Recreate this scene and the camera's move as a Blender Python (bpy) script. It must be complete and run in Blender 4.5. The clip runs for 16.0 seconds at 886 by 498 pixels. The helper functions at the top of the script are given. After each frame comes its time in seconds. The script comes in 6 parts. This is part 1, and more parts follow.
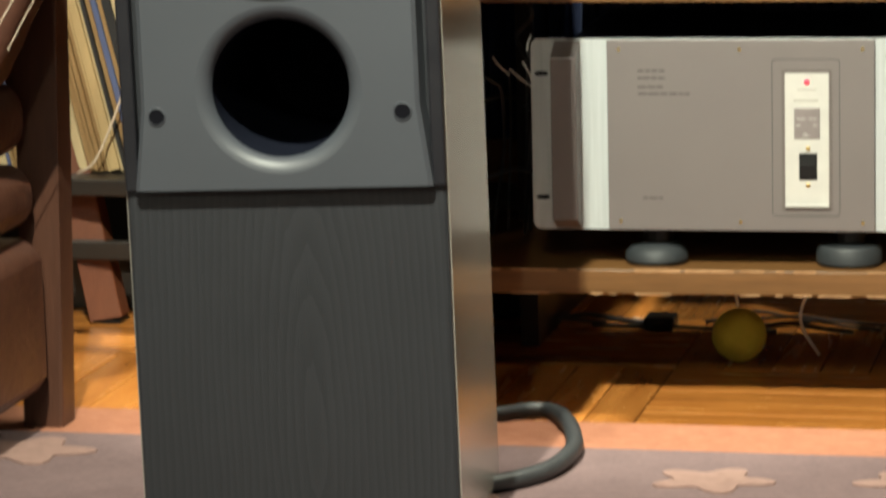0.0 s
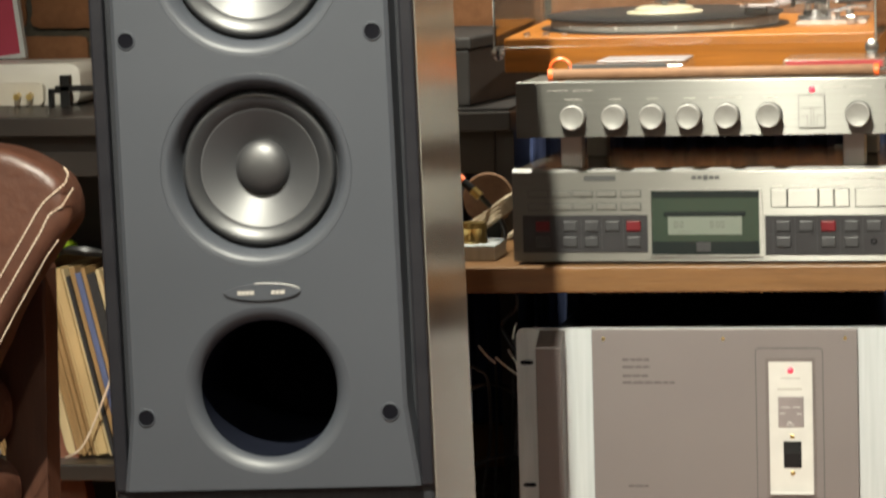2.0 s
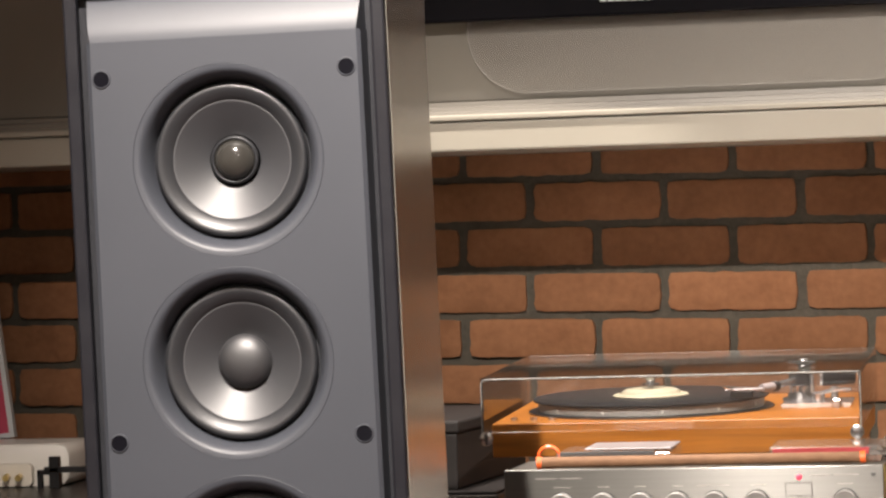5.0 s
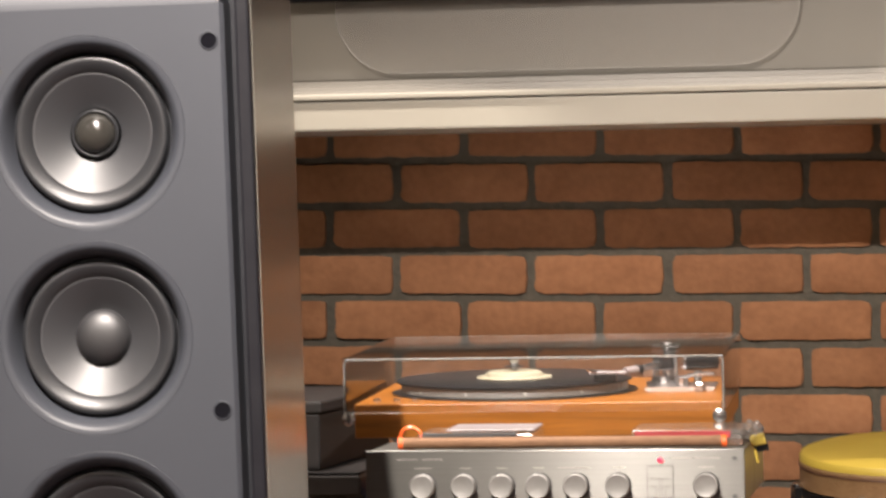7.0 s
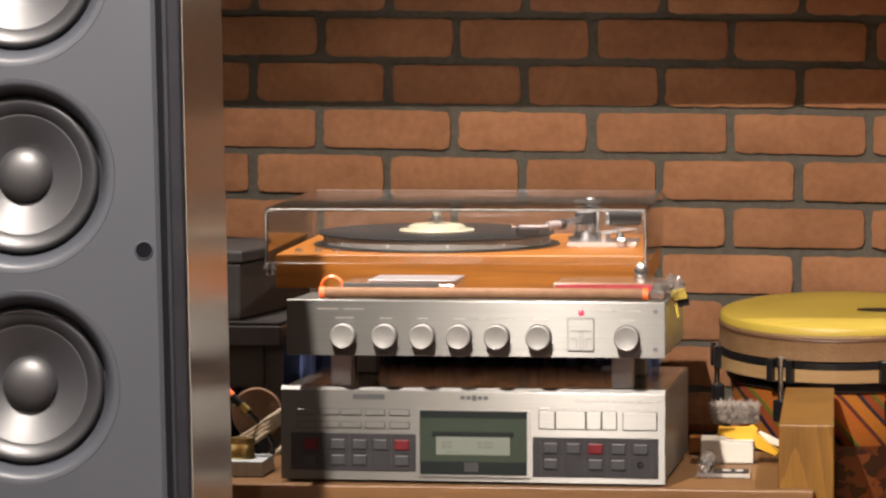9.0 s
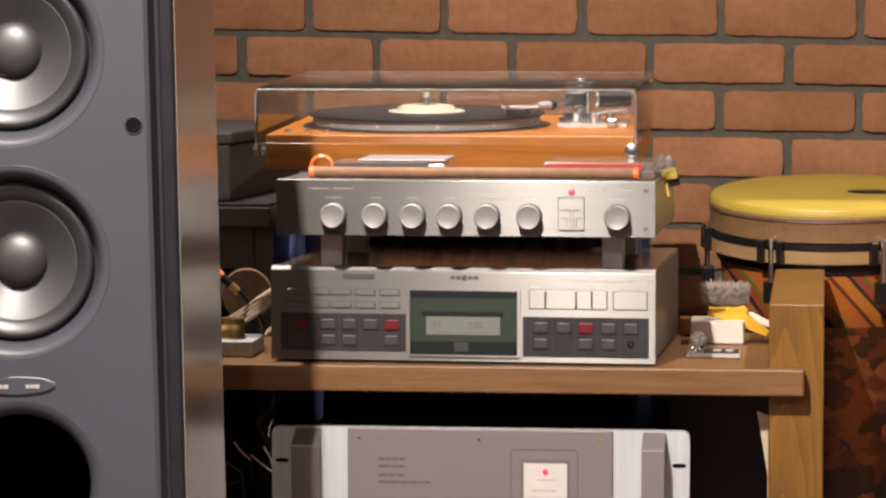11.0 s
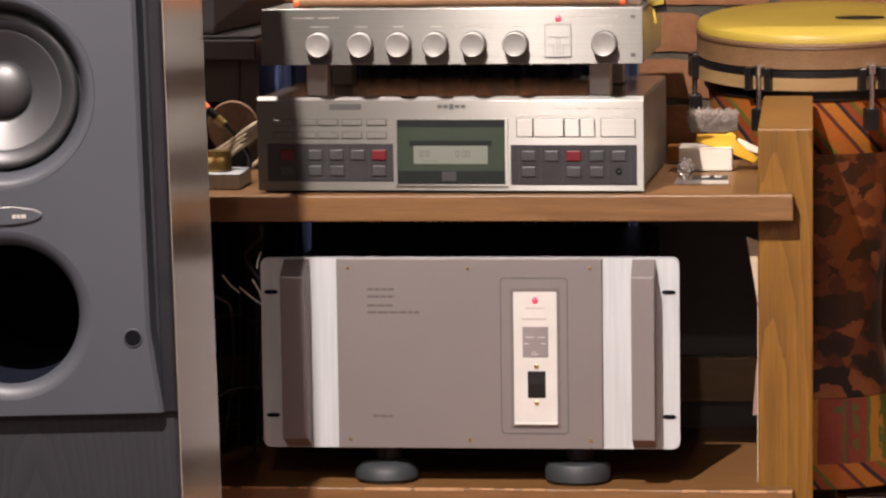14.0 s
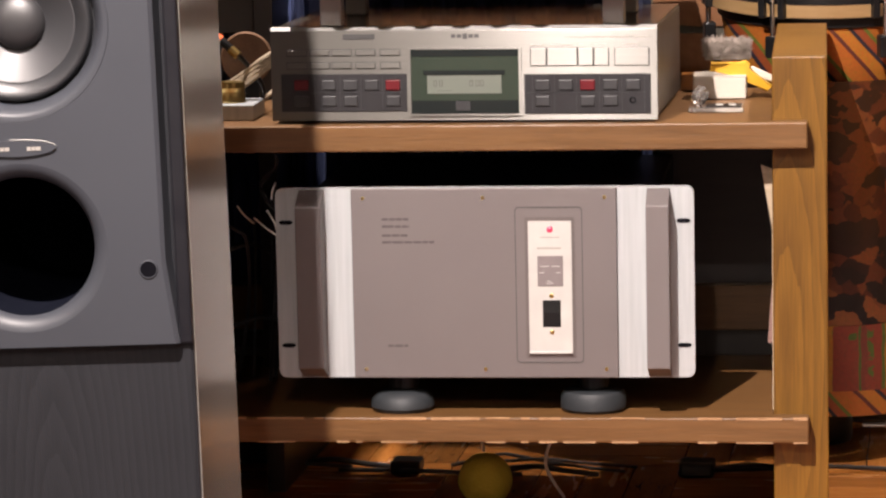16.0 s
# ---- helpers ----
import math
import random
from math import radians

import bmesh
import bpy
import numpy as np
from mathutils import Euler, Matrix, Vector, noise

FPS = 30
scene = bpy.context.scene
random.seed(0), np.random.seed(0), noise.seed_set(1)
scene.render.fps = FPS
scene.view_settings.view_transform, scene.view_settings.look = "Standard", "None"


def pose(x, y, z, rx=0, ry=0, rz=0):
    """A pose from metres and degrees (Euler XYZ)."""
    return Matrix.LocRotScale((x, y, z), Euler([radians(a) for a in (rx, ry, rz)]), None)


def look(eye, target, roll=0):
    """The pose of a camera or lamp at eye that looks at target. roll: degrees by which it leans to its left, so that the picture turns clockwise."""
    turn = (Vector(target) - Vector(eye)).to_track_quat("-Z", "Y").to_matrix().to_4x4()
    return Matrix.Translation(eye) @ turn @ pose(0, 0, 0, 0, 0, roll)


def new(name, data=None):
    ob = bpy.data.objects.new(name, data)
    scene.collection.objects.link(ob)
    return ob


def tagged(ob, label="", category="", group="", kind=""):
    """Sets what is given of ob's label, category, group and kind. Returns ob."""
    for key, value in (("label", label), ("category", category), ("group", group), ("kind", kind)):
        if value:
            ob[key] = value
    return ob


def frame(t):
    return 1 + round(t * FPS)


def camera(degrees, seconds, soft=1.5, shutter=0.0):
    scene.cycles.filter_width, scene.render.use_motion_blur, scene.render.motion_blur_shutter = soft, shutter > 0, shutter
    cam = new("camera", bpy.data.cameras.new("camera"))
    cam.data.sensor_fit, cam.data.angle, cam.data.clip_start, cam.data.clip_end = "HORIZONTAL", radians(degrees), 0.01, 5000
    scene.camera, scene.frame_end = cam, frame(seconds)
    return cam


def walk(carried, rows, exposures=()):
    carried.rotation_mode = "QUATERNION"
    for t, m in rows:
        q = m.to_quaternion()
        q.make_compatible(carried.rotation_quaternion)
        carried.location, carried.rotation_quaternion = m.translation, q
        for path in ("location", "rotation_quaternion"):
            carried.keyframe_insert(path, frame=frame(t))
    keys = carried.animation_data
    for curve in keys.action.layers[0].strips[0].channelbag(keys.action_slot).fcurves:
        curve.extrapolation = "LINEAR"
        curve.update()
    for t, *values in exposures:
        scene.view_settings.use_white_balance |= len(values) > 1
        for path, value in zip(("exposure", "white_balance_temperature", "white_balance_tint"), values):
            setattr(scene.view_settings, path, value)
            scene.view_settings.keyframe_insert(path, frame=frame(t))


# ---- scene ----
cam = camera(15.1, 16.0, 2.3, 0.5)
PATH = [
    (0, (0.534, -3.813, 0.856), (0.086, -1.896, 0.501), -1.4),
    (0.2, (0.53, -3.811, 0.862), (0.084, -1.891, 0.528), -1.4),
    (0.5, (0.524, -3.808, 0.872), (0.082, -1.883, 0.556), -1.4),
    (0.7, (0.525, -3.809, 0.879), (0.083, -1.882, 0.5795), -1.4),
    (1, (0.527, -3.81, 0.89), (0.085, -1.88, 0.608), -1.5),
    (1.5, (0.527, -3.819, 0.898), (0.087, -1.883, 0.652), -1.6),
    (1.8, (0.532, -3.827, 0.907), (0.092, -1.889, 0.683), -1.5),
    (2, (0.536, -3.834, 0.917), (0.097, -1.894, 0.704), -1.6),
    (2.5, (0.531, -3.838, 0.932), (0.099, -1.894, 0.755), -1.4),
    (3, (0.528, -3.842, 0.947), (0.099, -1.894, 0.803), -1.4),
    (3.5, (0.528, -3.847, 0.959), (0.097, -1.897, 0.85), -1.6),
    (4, (0.525, -3.85, 0.98), (0.093, -1.899, 0.906), -1.7),
    (4.2, (0.528, -3.856, 0.983), (0.096, -1.904, 0.926), -1.8),
    (6.3, (0.529, -3.858, 0.996), (0.136, -1.897, 0.988), -1.4),
    (6.5, (0.528, -3.841, 0.991), (0.144, -1.878, 0.982), -1.3),
    (7, (0.54, -3.839, 0.979), (0.19, -1.87, 0.952), -1.1),
    (7.5, (0.538, -3.835, 0.958), (0.214, -1.863, 0.909), -0.8),
    (8, (0.536, -3.829, 0.956), (0.225, -1.855, 0.884), -0.5),
    (8.5, (0.533, -3.832, 0.953), (0.23, -1.857, 0.865), -0.2),
    (10.8, (0.55, -3.821, 0.924), (0.245, -1.851, 0.771), 0.0),
    (11, (0.532, -3.825, 0.924), (0.236, -1.854, 0.763), -0.1),
    (11.5, (0.528, -3.819, 0.925), (0.235, -1.849, 0.743), -0.1),
    (12, (0.527, -3.814, 0.919), (0.235, -1.845, 0.72), -0.2),
    (12.5, (0.531, -3.814, 0.907), (0.238, -1.847, 0.696), -0.3),
    (13, (0.526, -3.814, 0.903), (0.237, -1.848, 0.675), -0.5),
    (13.5, (0.524, -3.813, 0.899), (0.238, -1.848, 0.659), -0.7),
    (14, (0.53, -3.813, 0.898), (0.242, -1.85, 0.648), -0.8),
    (14.5, (0.527, -3.811, 0.901), (0.239, -1.849, 0.641), -1.0),
    (15, (0.532, -3.812, 0.898), (0.239, -1.852, 0.63), -1.1),
    (15.5, (0.522, -3.809, 0.892), (0.229, -1.85, 0.613), -1.1),
    (16, (0.529, -3.815, 0.897), (0.233, -1.858, 0.606), -1.2),
]
# the camera brightens as it looks down, and its white balance drifts
TONE = [(0.0, 0.16, 6500, -9), (0.5, 0.32, 6500, -8), (1.5, 0.2, 6500, -4), (2.5, 0.0, 6500, 0), (4.0, -0.1, 6500, 10), (6.5, -0.13, 6500, 13), (8.0, -0.03, 6500, 12),
        (11.0, -0.1, 6500, 16), (12.5, -0.12, 6500, 18), (14.0, -0.03, 6500, 18), (16.0, 0.16, 6500, 18)]
walk(cam, [(t, look(eye, target, roll)) for t, eye, target, roll in PATH], exposures=TONE)

# ---- light ----
world = bpy.data.worlds.new("world")
scene.world = world
world.use_nodes = True
world.node_tree.nodes["Background"].inputs[0].default_value = (1.0, 0.86, 0.7, 1)
world.node_tree.nodes["Background"].inputs[1].default_value = 0.02
# Second spot brightens the left shelf end; third and fourth are added fill.
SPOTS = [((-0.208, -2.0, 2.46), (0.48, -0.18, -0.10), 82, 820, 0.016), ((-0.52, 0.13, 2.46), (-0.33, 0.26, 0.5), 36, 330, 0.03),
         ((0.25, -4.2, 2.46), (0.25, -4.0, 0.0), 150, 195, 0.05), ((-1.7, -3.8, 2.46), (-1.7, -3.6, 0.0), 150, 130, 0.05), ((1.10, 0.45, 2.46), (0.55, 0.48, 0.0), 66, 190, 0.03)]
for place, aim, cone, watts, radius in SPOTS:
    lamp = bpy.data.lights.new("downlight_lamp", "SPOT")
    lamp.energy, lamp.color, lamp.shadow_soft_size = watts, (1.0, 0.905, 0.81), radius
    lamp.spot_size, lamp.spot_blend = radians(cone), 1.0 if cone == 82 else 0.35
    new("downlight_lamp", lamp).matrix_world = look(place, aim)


# ---- materials ----
def material(name, colour, rough=0.5, metal=0.0, colour2=None, scale=20.0, stretch=(1, 1, 1), bump=0.0, detail=6.0,
             rough2=None, fine=0.0, grain=None, spec=0.5, coat=0.0, island=0.0, vary=0.0, emit=None, power=0.0, contrast=(0.3, 0.7), distort=0.0, aniso=0.0):
    m = bpy.data.materials.new(name)
    m.use_nodes = True
    nt = m.node_tree
    b = nt.nodes["Principled BSDF"]
    b.inputs["Base Color"].default_value = (*colour, 1)
    b.inputs["Roughness"].default_value = rough
    b.inputs["Metallic"].default_value = metal
    b.inputs["Specular IOR Level"].default_value = spec
    b.inputs["Coat Weight"].default_value = coat
    b.inputs["Anisotropic"].default_value = aniso
    if grain:
        way = nt.nodes.new("ShaderNodeCombineXYZ")
        for i in range(3):
            way.inputs[i].default_value = grain[i]
        nt.links.new(way.outputs[0], b.inputs["Tangent"])
    if emit:
        b.inputs["Emission Color"].default_value = (*emit, 1)
        b.inputs["Emission Strength"].default_value = power
    tc = nt.nodes.new("ShaderNodeTexCoord")
    mp = nt.nodes.new("ShaderNodeMapping")
    mp.inputs["Scale"].default_value = stretch
    nt.links.new(tc.outputs["Object"], mp.inputs["Vector"])
    info = nt.nodes.new("ShaderNodeObjectInfo")
    if vary:
        nt.links.new(info.outputs["Random"], mp.inputs["Location"])
    n = nt.nodes.new("ShaderNodeTexNoise")
    n.inputs["Scale"].default_value, n.inputs["Detail"].default_value, n.inputs["Distortion"].default_value = scale, detail, distort
    nt.links.new(mp.outputs["Vector"], n.inputs["Vector"])
    n2 = nt.nodes.new("ShaderNodeTexNoise")
    n2.inputs["Scale"].default_value, n2.inputs["Detail"].default_value = scale * 7, 4
    nt.links.new(mp.outputs["Vector"], n2.inputs["Vector"])
    out = None
    if colour2:
        ramp = nt.nodes.new("ShaderNodeValToRGB")
        ramp.color_ramp.elements[0].position, ramp.color_ramp.elements[1].position = contrast
        ramp.color_ramp.elements[0].color, ramp.color_ramp.elements[1].color = (*colour, 1), (*colour2, 1)
        if fine:
            mx = nt.nodes.new("ShaderNodeMix")
            mx.inputs[0].default_value = fine
            nt.links.new(n.outputs["Fac"], mx.inputs[2]), nt.links.new(n2.outputs["Fac"], mx.inputs[3])
            nt.links.new(mx.outputs[0], ramp.inputs["Fac"])
        else:
            nt.links.new(n.outputs["Fac"], ramp.inputs["Fac"])
        out = ramp.outputs["Color"]
    if vary:
        hsv = nt.nodes.new("ShaderNodeHueSaturation")
        rng = nt.nodes.new("ShaderNodeMapRange")
        rng.inputs["To Min"].default_value, rng.inputs["To Max"].default_value = 1 - vary, 1 + vary
        nt.links.new(info.outputs["Random"], rng.inputs["Value"])
        nt.links.new(rng.outputs["Result"], hsv.inputs["Value"])
        if out:
            nt.links.new(out, hsv.inputs["Color"])
        else:
            hsv.inputs["Color"].default_value = (*colour, 1)
        out = hsv.outputs["Color"]
    if out:
        nt.links.new(out, b.inputs["Base Color"])
    if rough2 is not None:
        rr = nt.nodes.new("ShaderNodeMapRange")
        rr.inputs["To Min"].default_value, rr.inputs["To Max"].default_value = rough, rough2
        nt.links.new(n.outputs["Fac"], rr.inputs["Value"])
        nt.links.new(rr.outputs["Result"], b.inputs["Roughness"])
    if bump:
        add = nt.nodes.new("ShaderNodeMath")
        nt.links.new(n.outputs["Fac"], add.inputs[0]), nt.links.new(n2.outputs["Fac"], add.inputs[1])
        bp = nt.nodes.new("ShaderNodeBump")
        bp.inputs["Strength"].default_value, bp.inputs["Distance"].default_value = min(1.0, bump * 2), 0.002
        nt.links.new(add.outputs[0], bp.inputs["Height"])
        nt.links.new(bp.outputs["Normal"], b.inputs["Normal"])
    return m


M_ASH = material("black_ash_vinyl", (0.011, 0.012, 0.015), 0.42, colour2=(0.023, 0.024, 0.028), scale=14, stretch=(7, 7, 0.5), bump=0.2, rough2=0.55, fine=0.5, spec=0.3)
# Pale metallic colour stands in for light reflected along the black ash sides.
M_ASH_SHEEN = material("ash_vinyl_painted_sheen", (0.36, 0.35, 0.315), 0.22, metal=0.58, colour2=(0.54, 0.525, 0.48), scale=60, stretch=(8, 8, 0.12), bump=0.015, rough2=0.26, spec=1.0, fine=0.5)
M_BAFFLE = material("moulded_grey_baffle", (0.036, 0.040, 0.049), 0.46, colour2=(0.041, 0.045, 0.055), scale=5, rough2=0.52, bump=0.02, spec=0.5)
M_TRIM = material("soft_black_trim", (0.007, 0.007, 0.010), 0.45, colour2=(0.011, 0.011, 0.014), scale=30, bump=0.05, spec=0.3)
M_CONE = material("grey_poly_cone", (0.022, 0.023, 0.026), 0.48, colour2=(0.026, 0.027, 0.031), scale=9, rough2=0.52, spec=0.9)
M_RUBBER = material("black_rubber", (0.017, 0.018, 0.020), 0.42, colour2=(0.021, 0.022, 0.025), scale=40, bump=0.01, spec=0.6)
M_CAP = material("satin_dust_cap", (0.016, 0.016, 0.018), 0.50, colour2=(0.020, 0.020, 0.022), scale=12, spec=1.0)
M_HORN = material("clear_smoked_dome", (0.030, 0.029, 0.026), 0.14, metal=0.2, colour2=(0.040, 0.038, 0.034), scale=12, spec=0.8)
M_RING = material("polished_ring", (0.5, 0.5, 0.5), 0.25, metal=1.0)
# Near-black colour painted for the shade inside holes and slots.
M_DARK = material("hole_shade_black", (0.003, 0.003, 0.005), 0.8, colour2=(0.005, 0.005, 0.007), scale=20, spec=0.05)
M_PORT = material("black_port_lining", (0.005, 0.006, 0.010), 0.9, colour2=(0.007, 0.008, 0.013), scale=20, spec=0.0)
M_ALU = material("brushed_aluminium", (0.122, 0.120, 0.110), 0.28, metal=0.46, colour2=(0.141, 0.139, 0.128), scale=40, stretch=(0.12, 10, 24), rough2=0.31, bump=0.006, aniso=1.0, grain=(0, 0, 1))
M_ALU_PALE = material("pale_satin_aluminium", (0.152, 0.148, 0.134), 0.30, metal=0.38, colour2=(0.172, 0.168, 0.153), scale=40, stretch=(0.12, 10, 24), rough2=0.33, bump=0.006, aniso=1.0, grain=(0, 0, 1))
M_ALU_KNOB = material("spun_aluminium_knob", (0.235, 0.231, 0.218), 0.48, metal=0.4, colour2=(0.270, 0.266, 0.252), scale=60, bump=0.03)
M_SILVER = material("pale_silver_plate", (0.41, 0.435, 0.445), 0.45, metal=0.25, colour2=(0.49, 0.515, 0.525), scale=20, stretch=(8, 8, 0.4), bump=0.02)
M_TAUPE = material("taupe_anodised_plate", (0.150, 0.132, 0.130), 0.48, metal=0.2, colour2=(0.170, 0.150, 0.147), scale=4, rough2=0.55, bump=0.015)
M_TAUPE_DK = material("taupe_recess", (0.125, 0.108, 0.104), 0.5, metal=0.2, colour2=(0.14, 0.12, 0.115), scale=10)
M_PLATE = material("white_enamel_plate", (0.44, 0.43, 0.41), 0.4, colour2=(0.50, 0.49, 0.46), scale=30)
M_TILE = material("pale_grey_tile", (0.20, 0.175, 0.175), 0.45, metal=0.2, colour2=(0.24, 0.21, 0.21), scale=40)
M_LED = material("red_lamp", (0.6, 0.02, 0.04), 0.3, emit=(1.0, 0.04, 0.08), power=1.6)
M_BRASS = material("brass", (0.62, 0.46, 0.16), 0.28, metal=1.0, colour2=(0.72, 0.56, 0.24), scale=40)
M_GREYKEY = material("grey_key_cap", (0.031, 0.031, 0.033), 0.5, colour2=(0.040, 0.040, 0.042), scale=60, spec=0.4)
M_KEYBED = material("charcoal_key_field", (0.024, 0.023, 0.025), 0.45, colour2=(0.030, 0.029, 0.031), scale=50, spec=0.3)
M_REDKEY = material("red_key_cap", (0.092, 0.007, 0.010), 0.5, colour2=(0.115, 0.009, 0.013), scale=60, spec=0.3)
# Printed ink, and the painted shade in key gaps, knob gaps and bezel groove.
M_PRINT_GAP = material("dark_ink_and_gap_shade", (0.05, 0.05, 0.05), 0.6)
M_PRINT_SOFT = material("printed_grey_ink", (0.075, 0.066, 0.064), 0.6)
M_PRINT_PALE = material("printed_pale_grey_ink", (0.34, 0.32, 0.29), 0.6)
M_LCD = material("green_display_glass", (0.028, 0.040, 0.030), 0.15, colour2=(0.036, 0.050, 0.038), scale=6, coat=0.5)
M_LCDPANE = material("pale_display_pane", (0.13, 0.15, 0.125), 0.3, colour2=(0.16, 0.175, 0.15), scale=10)
M_LCDDARK = material("dark_display_band", (0.012, 0.016, 0.016), 0.2, colour2=(0.016, 0.02, 0.02), scale=10)
M_LID_BLK = material("bronze_grey_metal_cover", (0.24, 0.22, 0.18), 0.15, metal=0.85, colour2=(0.30, 0.28, 0.235), scale=30, rough2=0.22, bump=0.004)
M_CDSIDE = material("grey_metal_side", (0.095, 0.082, 0.068), 0.4, metal=0.5, colour2=(0.118, 0.101, 0.084), scale=20)
M_WALNUT = material("walnut_shelf_wood", (0.092, 0.042, 0.012), 0.42, colour2=(0.170, 0.082, 0.026), scale=9, stretch=(0.6, 6, 9), bump=0.12, rough2=0.55, fine=0.35, distort=0.6)


def figured(name, dark, light, centre, rings, rough, bump, spec=0.5, flame=0.10, pore=0.45):
    """Sawn wood with arched growth rings, fine pores and slow changes of tone."""
    m = material(name, dark, rough, colour2=light, scale=30, stretch=(14, 14, 0.5), bump=bump, rough2=rough + 0.12, spec=spec)
    nt = m.node_tree
    tc = nt.nodes.new("ShaderNodeTexCoord")
    mp = nt.nodes.new("ShaderNodeMapping")
    mp.inputs["Location"].default_value = centre
    mp.inputs["Scale"].default_value = (1, 1, flame)
    nt.links.new(tc.outputs["Object"], mp.inputs["Vector"])
    wv = nt.nodes.new("ShaderNodeTexWave")
    wv.wave_type, wv.rings_direction, wv.wave_profile = "RINGS", "SPHERICAL", "SAW"
    wv.inputs["Scale"].default_value, wv.inputs["Distortion"].default_value = rings, 3.5
    wv.inputs["Detail"].default_value, wv.inputs["Detail Scale"].default_value = 4.0, 1.6
    nt.links.new(mp.outputs["Vector"], wv.inputs["Vector"])
    ramp = nt.nodes["Color Ramp"]
    pores = next(n for n in nt.nodes if n.type == "TEX_NOISE")
    slow = nt.nodes.new("ShaderNodeTexNoise")
    slow.inputs["Scale"].default_value = 7
    nt.links.new(tc.outputs["Object"], slow.inputs["Vector"])
    a, b = nt.nodes.new("ShaderNodeMix"), nt.nodes.new("ShaderNodeMix")
    a.inputs[0].default_value, b.inputs[0].default_value = pore, 0.40
    nt.links.new(wv.outputs["Fac"], a.inputs[2]), nt.links.new(pores.outputs["Fac"], a.inputs[3])
    nt.links.new(a.outputs[0], b.inputs[2]), nt.links.new(slow.outputs["Fac"], b.inputs[3])
    nt.links.new(b.outputs[0], ramp.inputs["Fac"])
    return m


M_OAK = figured("golden_oak_wood", (0.078, 0.032, 0.002), (0.198, 0.092, 0.009), (-0.352, 0.212, -0.026), 30, 0.42, 0.10, 0.5, 0.13, 0.70)
M_ASH_FRONT = figured("black_ash_grain", (0.015, 0.016, 0.019), (0.021, 0.022, 0.026), (-0.030, 0.022, -0.016), 42, 0.45, 0.12, 0.3, 0.16)
M_WORN = material("worn_bare_wood_edge", (0.26, 0.14, 0.065), 0.6, colour2=(0.42, 0.25, 0.13), scale=60)
M_TEAK = material("orange_teak_veneer", (0.150, 0.048, 0.003), 0.36, spec=0.35, colour2=(0.285, 0.100, 0.008), scale=7, stretch=(0.5, 5, 10), rough2=0.46, coat=0.0, bump=0.03, fine=0.3, distort=0.9)
M_VINYL = material("black_record_vinyl", (0.008, 0.008, 0.009), 0.34, colour2=(0.012, 0.012, 0.013), scale=60, rough2=0.40, spec=0.2)
M_CHROME = material("chrome", (0.80, 0.80, 0.81), 0.24, metal=1.0)
M_CREAM = material("cream_record_label", (0.23, 0.21, 0.145), 0.5, colour2=(0.29, 0.26, 0.185), scale=30)
M_MORTAR = material("dark_olive_mortar", (0.050, 0.044, 0.033), 0.9, colour2=(0.088, 0.077, 0.058), scale=18, bump=0.6, fine=0.5)
M_BRICK = material("red_brick", (0.190, 0.085, 0.040), 0.88, colour2=(0.290, 0.138, 0.068), scale=13, bump=0.3, fine=0.4, vary=0.14, spec=0.2)
M_WHITE = material("cream_white_paint", (0.31, 0.29, 0.24), 0.35, colour2=(0.35, 0.33, 0.275), scale=3, rough2=0.45, bump=0.02)
M_WALL = material("warm_grey_wall_paint", (0.46, 0.42, 0.36), 0.6, colour2=(0.50, 0.46, 0.40), scale=3, bump=0.03)
M_FRIEZE = material("greige_satin_paint", (0.185, 0.173, 0.147), 0.42, colour2=(0.212, 0.198, 0.169), scale=3, rough2=0.5, bump=0.02)
M_CEIL = material("white_ceiling_paint", (0.70, 0.68, 0.63), 0.8, colour2=(0.74, 0.72, 0.67), scale=6, bump=0.05)
M_TVBLK = material("glossy_black_bezel", (0.006, 0.006, 0.008), 0.12, spec=0.10)
M_SCREEN = material("matt_dark_screen", (0.020, 0.020, 0.022), 0.30, colour2=(0.024, 0.024, 0.026), scale=2)
M_LEATHER = material("brown_leather", (0.052, 0.020, 0.013), 0.36, colour2=(0.088, 0.037, 0.023), scale=10, bump=0.35, rough2=0.5, fine=0.55)
M_THREAD = material("pale_thread", (0.62, 0.50, 0.38), 0.8, colour2=(0.72, 0.60, 0.48), scale=300)
M_DKWOOD = material("dark_stained_wood", (0.050, 0.020, 0.012), 0.45, colour2=(0.085, 0.036, 0.022), scale=8, stretch=(6, 6, 0.6), bump=0.1, fine=0.3)
M_REDWOOD = material("red_brown_wood", (0.115, 0.034, 0.015), 0.4, colour2=(0.175, 0.058, 0.026), scale=8, stretch=(5, 5, 0.8), bump=0.1, fine=0.3)
M_BLKWOOD = material("black_brown_board", (0.016, 0.013, 0.012), 0.4, colour2=(0.027, 0.022, 0.019), scale=8, stretch=(0.6, 5, 5), bump=0.08)
M_PARQUET = material("honey_parquet_block", (0.29, 0.095, 0.018), 0.20, colour2=(0.48, 0.195, 0.045), scale=9, stretch=(0.7, 5, 5), rough2=0.32, bump=0.05, fine=0.35, vary=0.28)
M_YELLOW = material("yellow_drum_skin", (0.35, 0.255, 0.030), 0.42, colour2=(0.42, 0.31, 0.05), scale=9, rough2=0.5, bump=0.04)
M_PLY = material("pale_drum_hoop_wood", (0.235, 0.142, 0.056), 0.5, colour2=(0.30, 0.192, 0.088), scale=14, stretch=(1, 1, 8), bump=0.05)
M_BURLAP = material("tan_wood_collar", (0.135, 0.072, 0.028), 0.6, colour2=(0.195, 0.112, 0.050), scale=45, bump=0.25, fine=0.5)
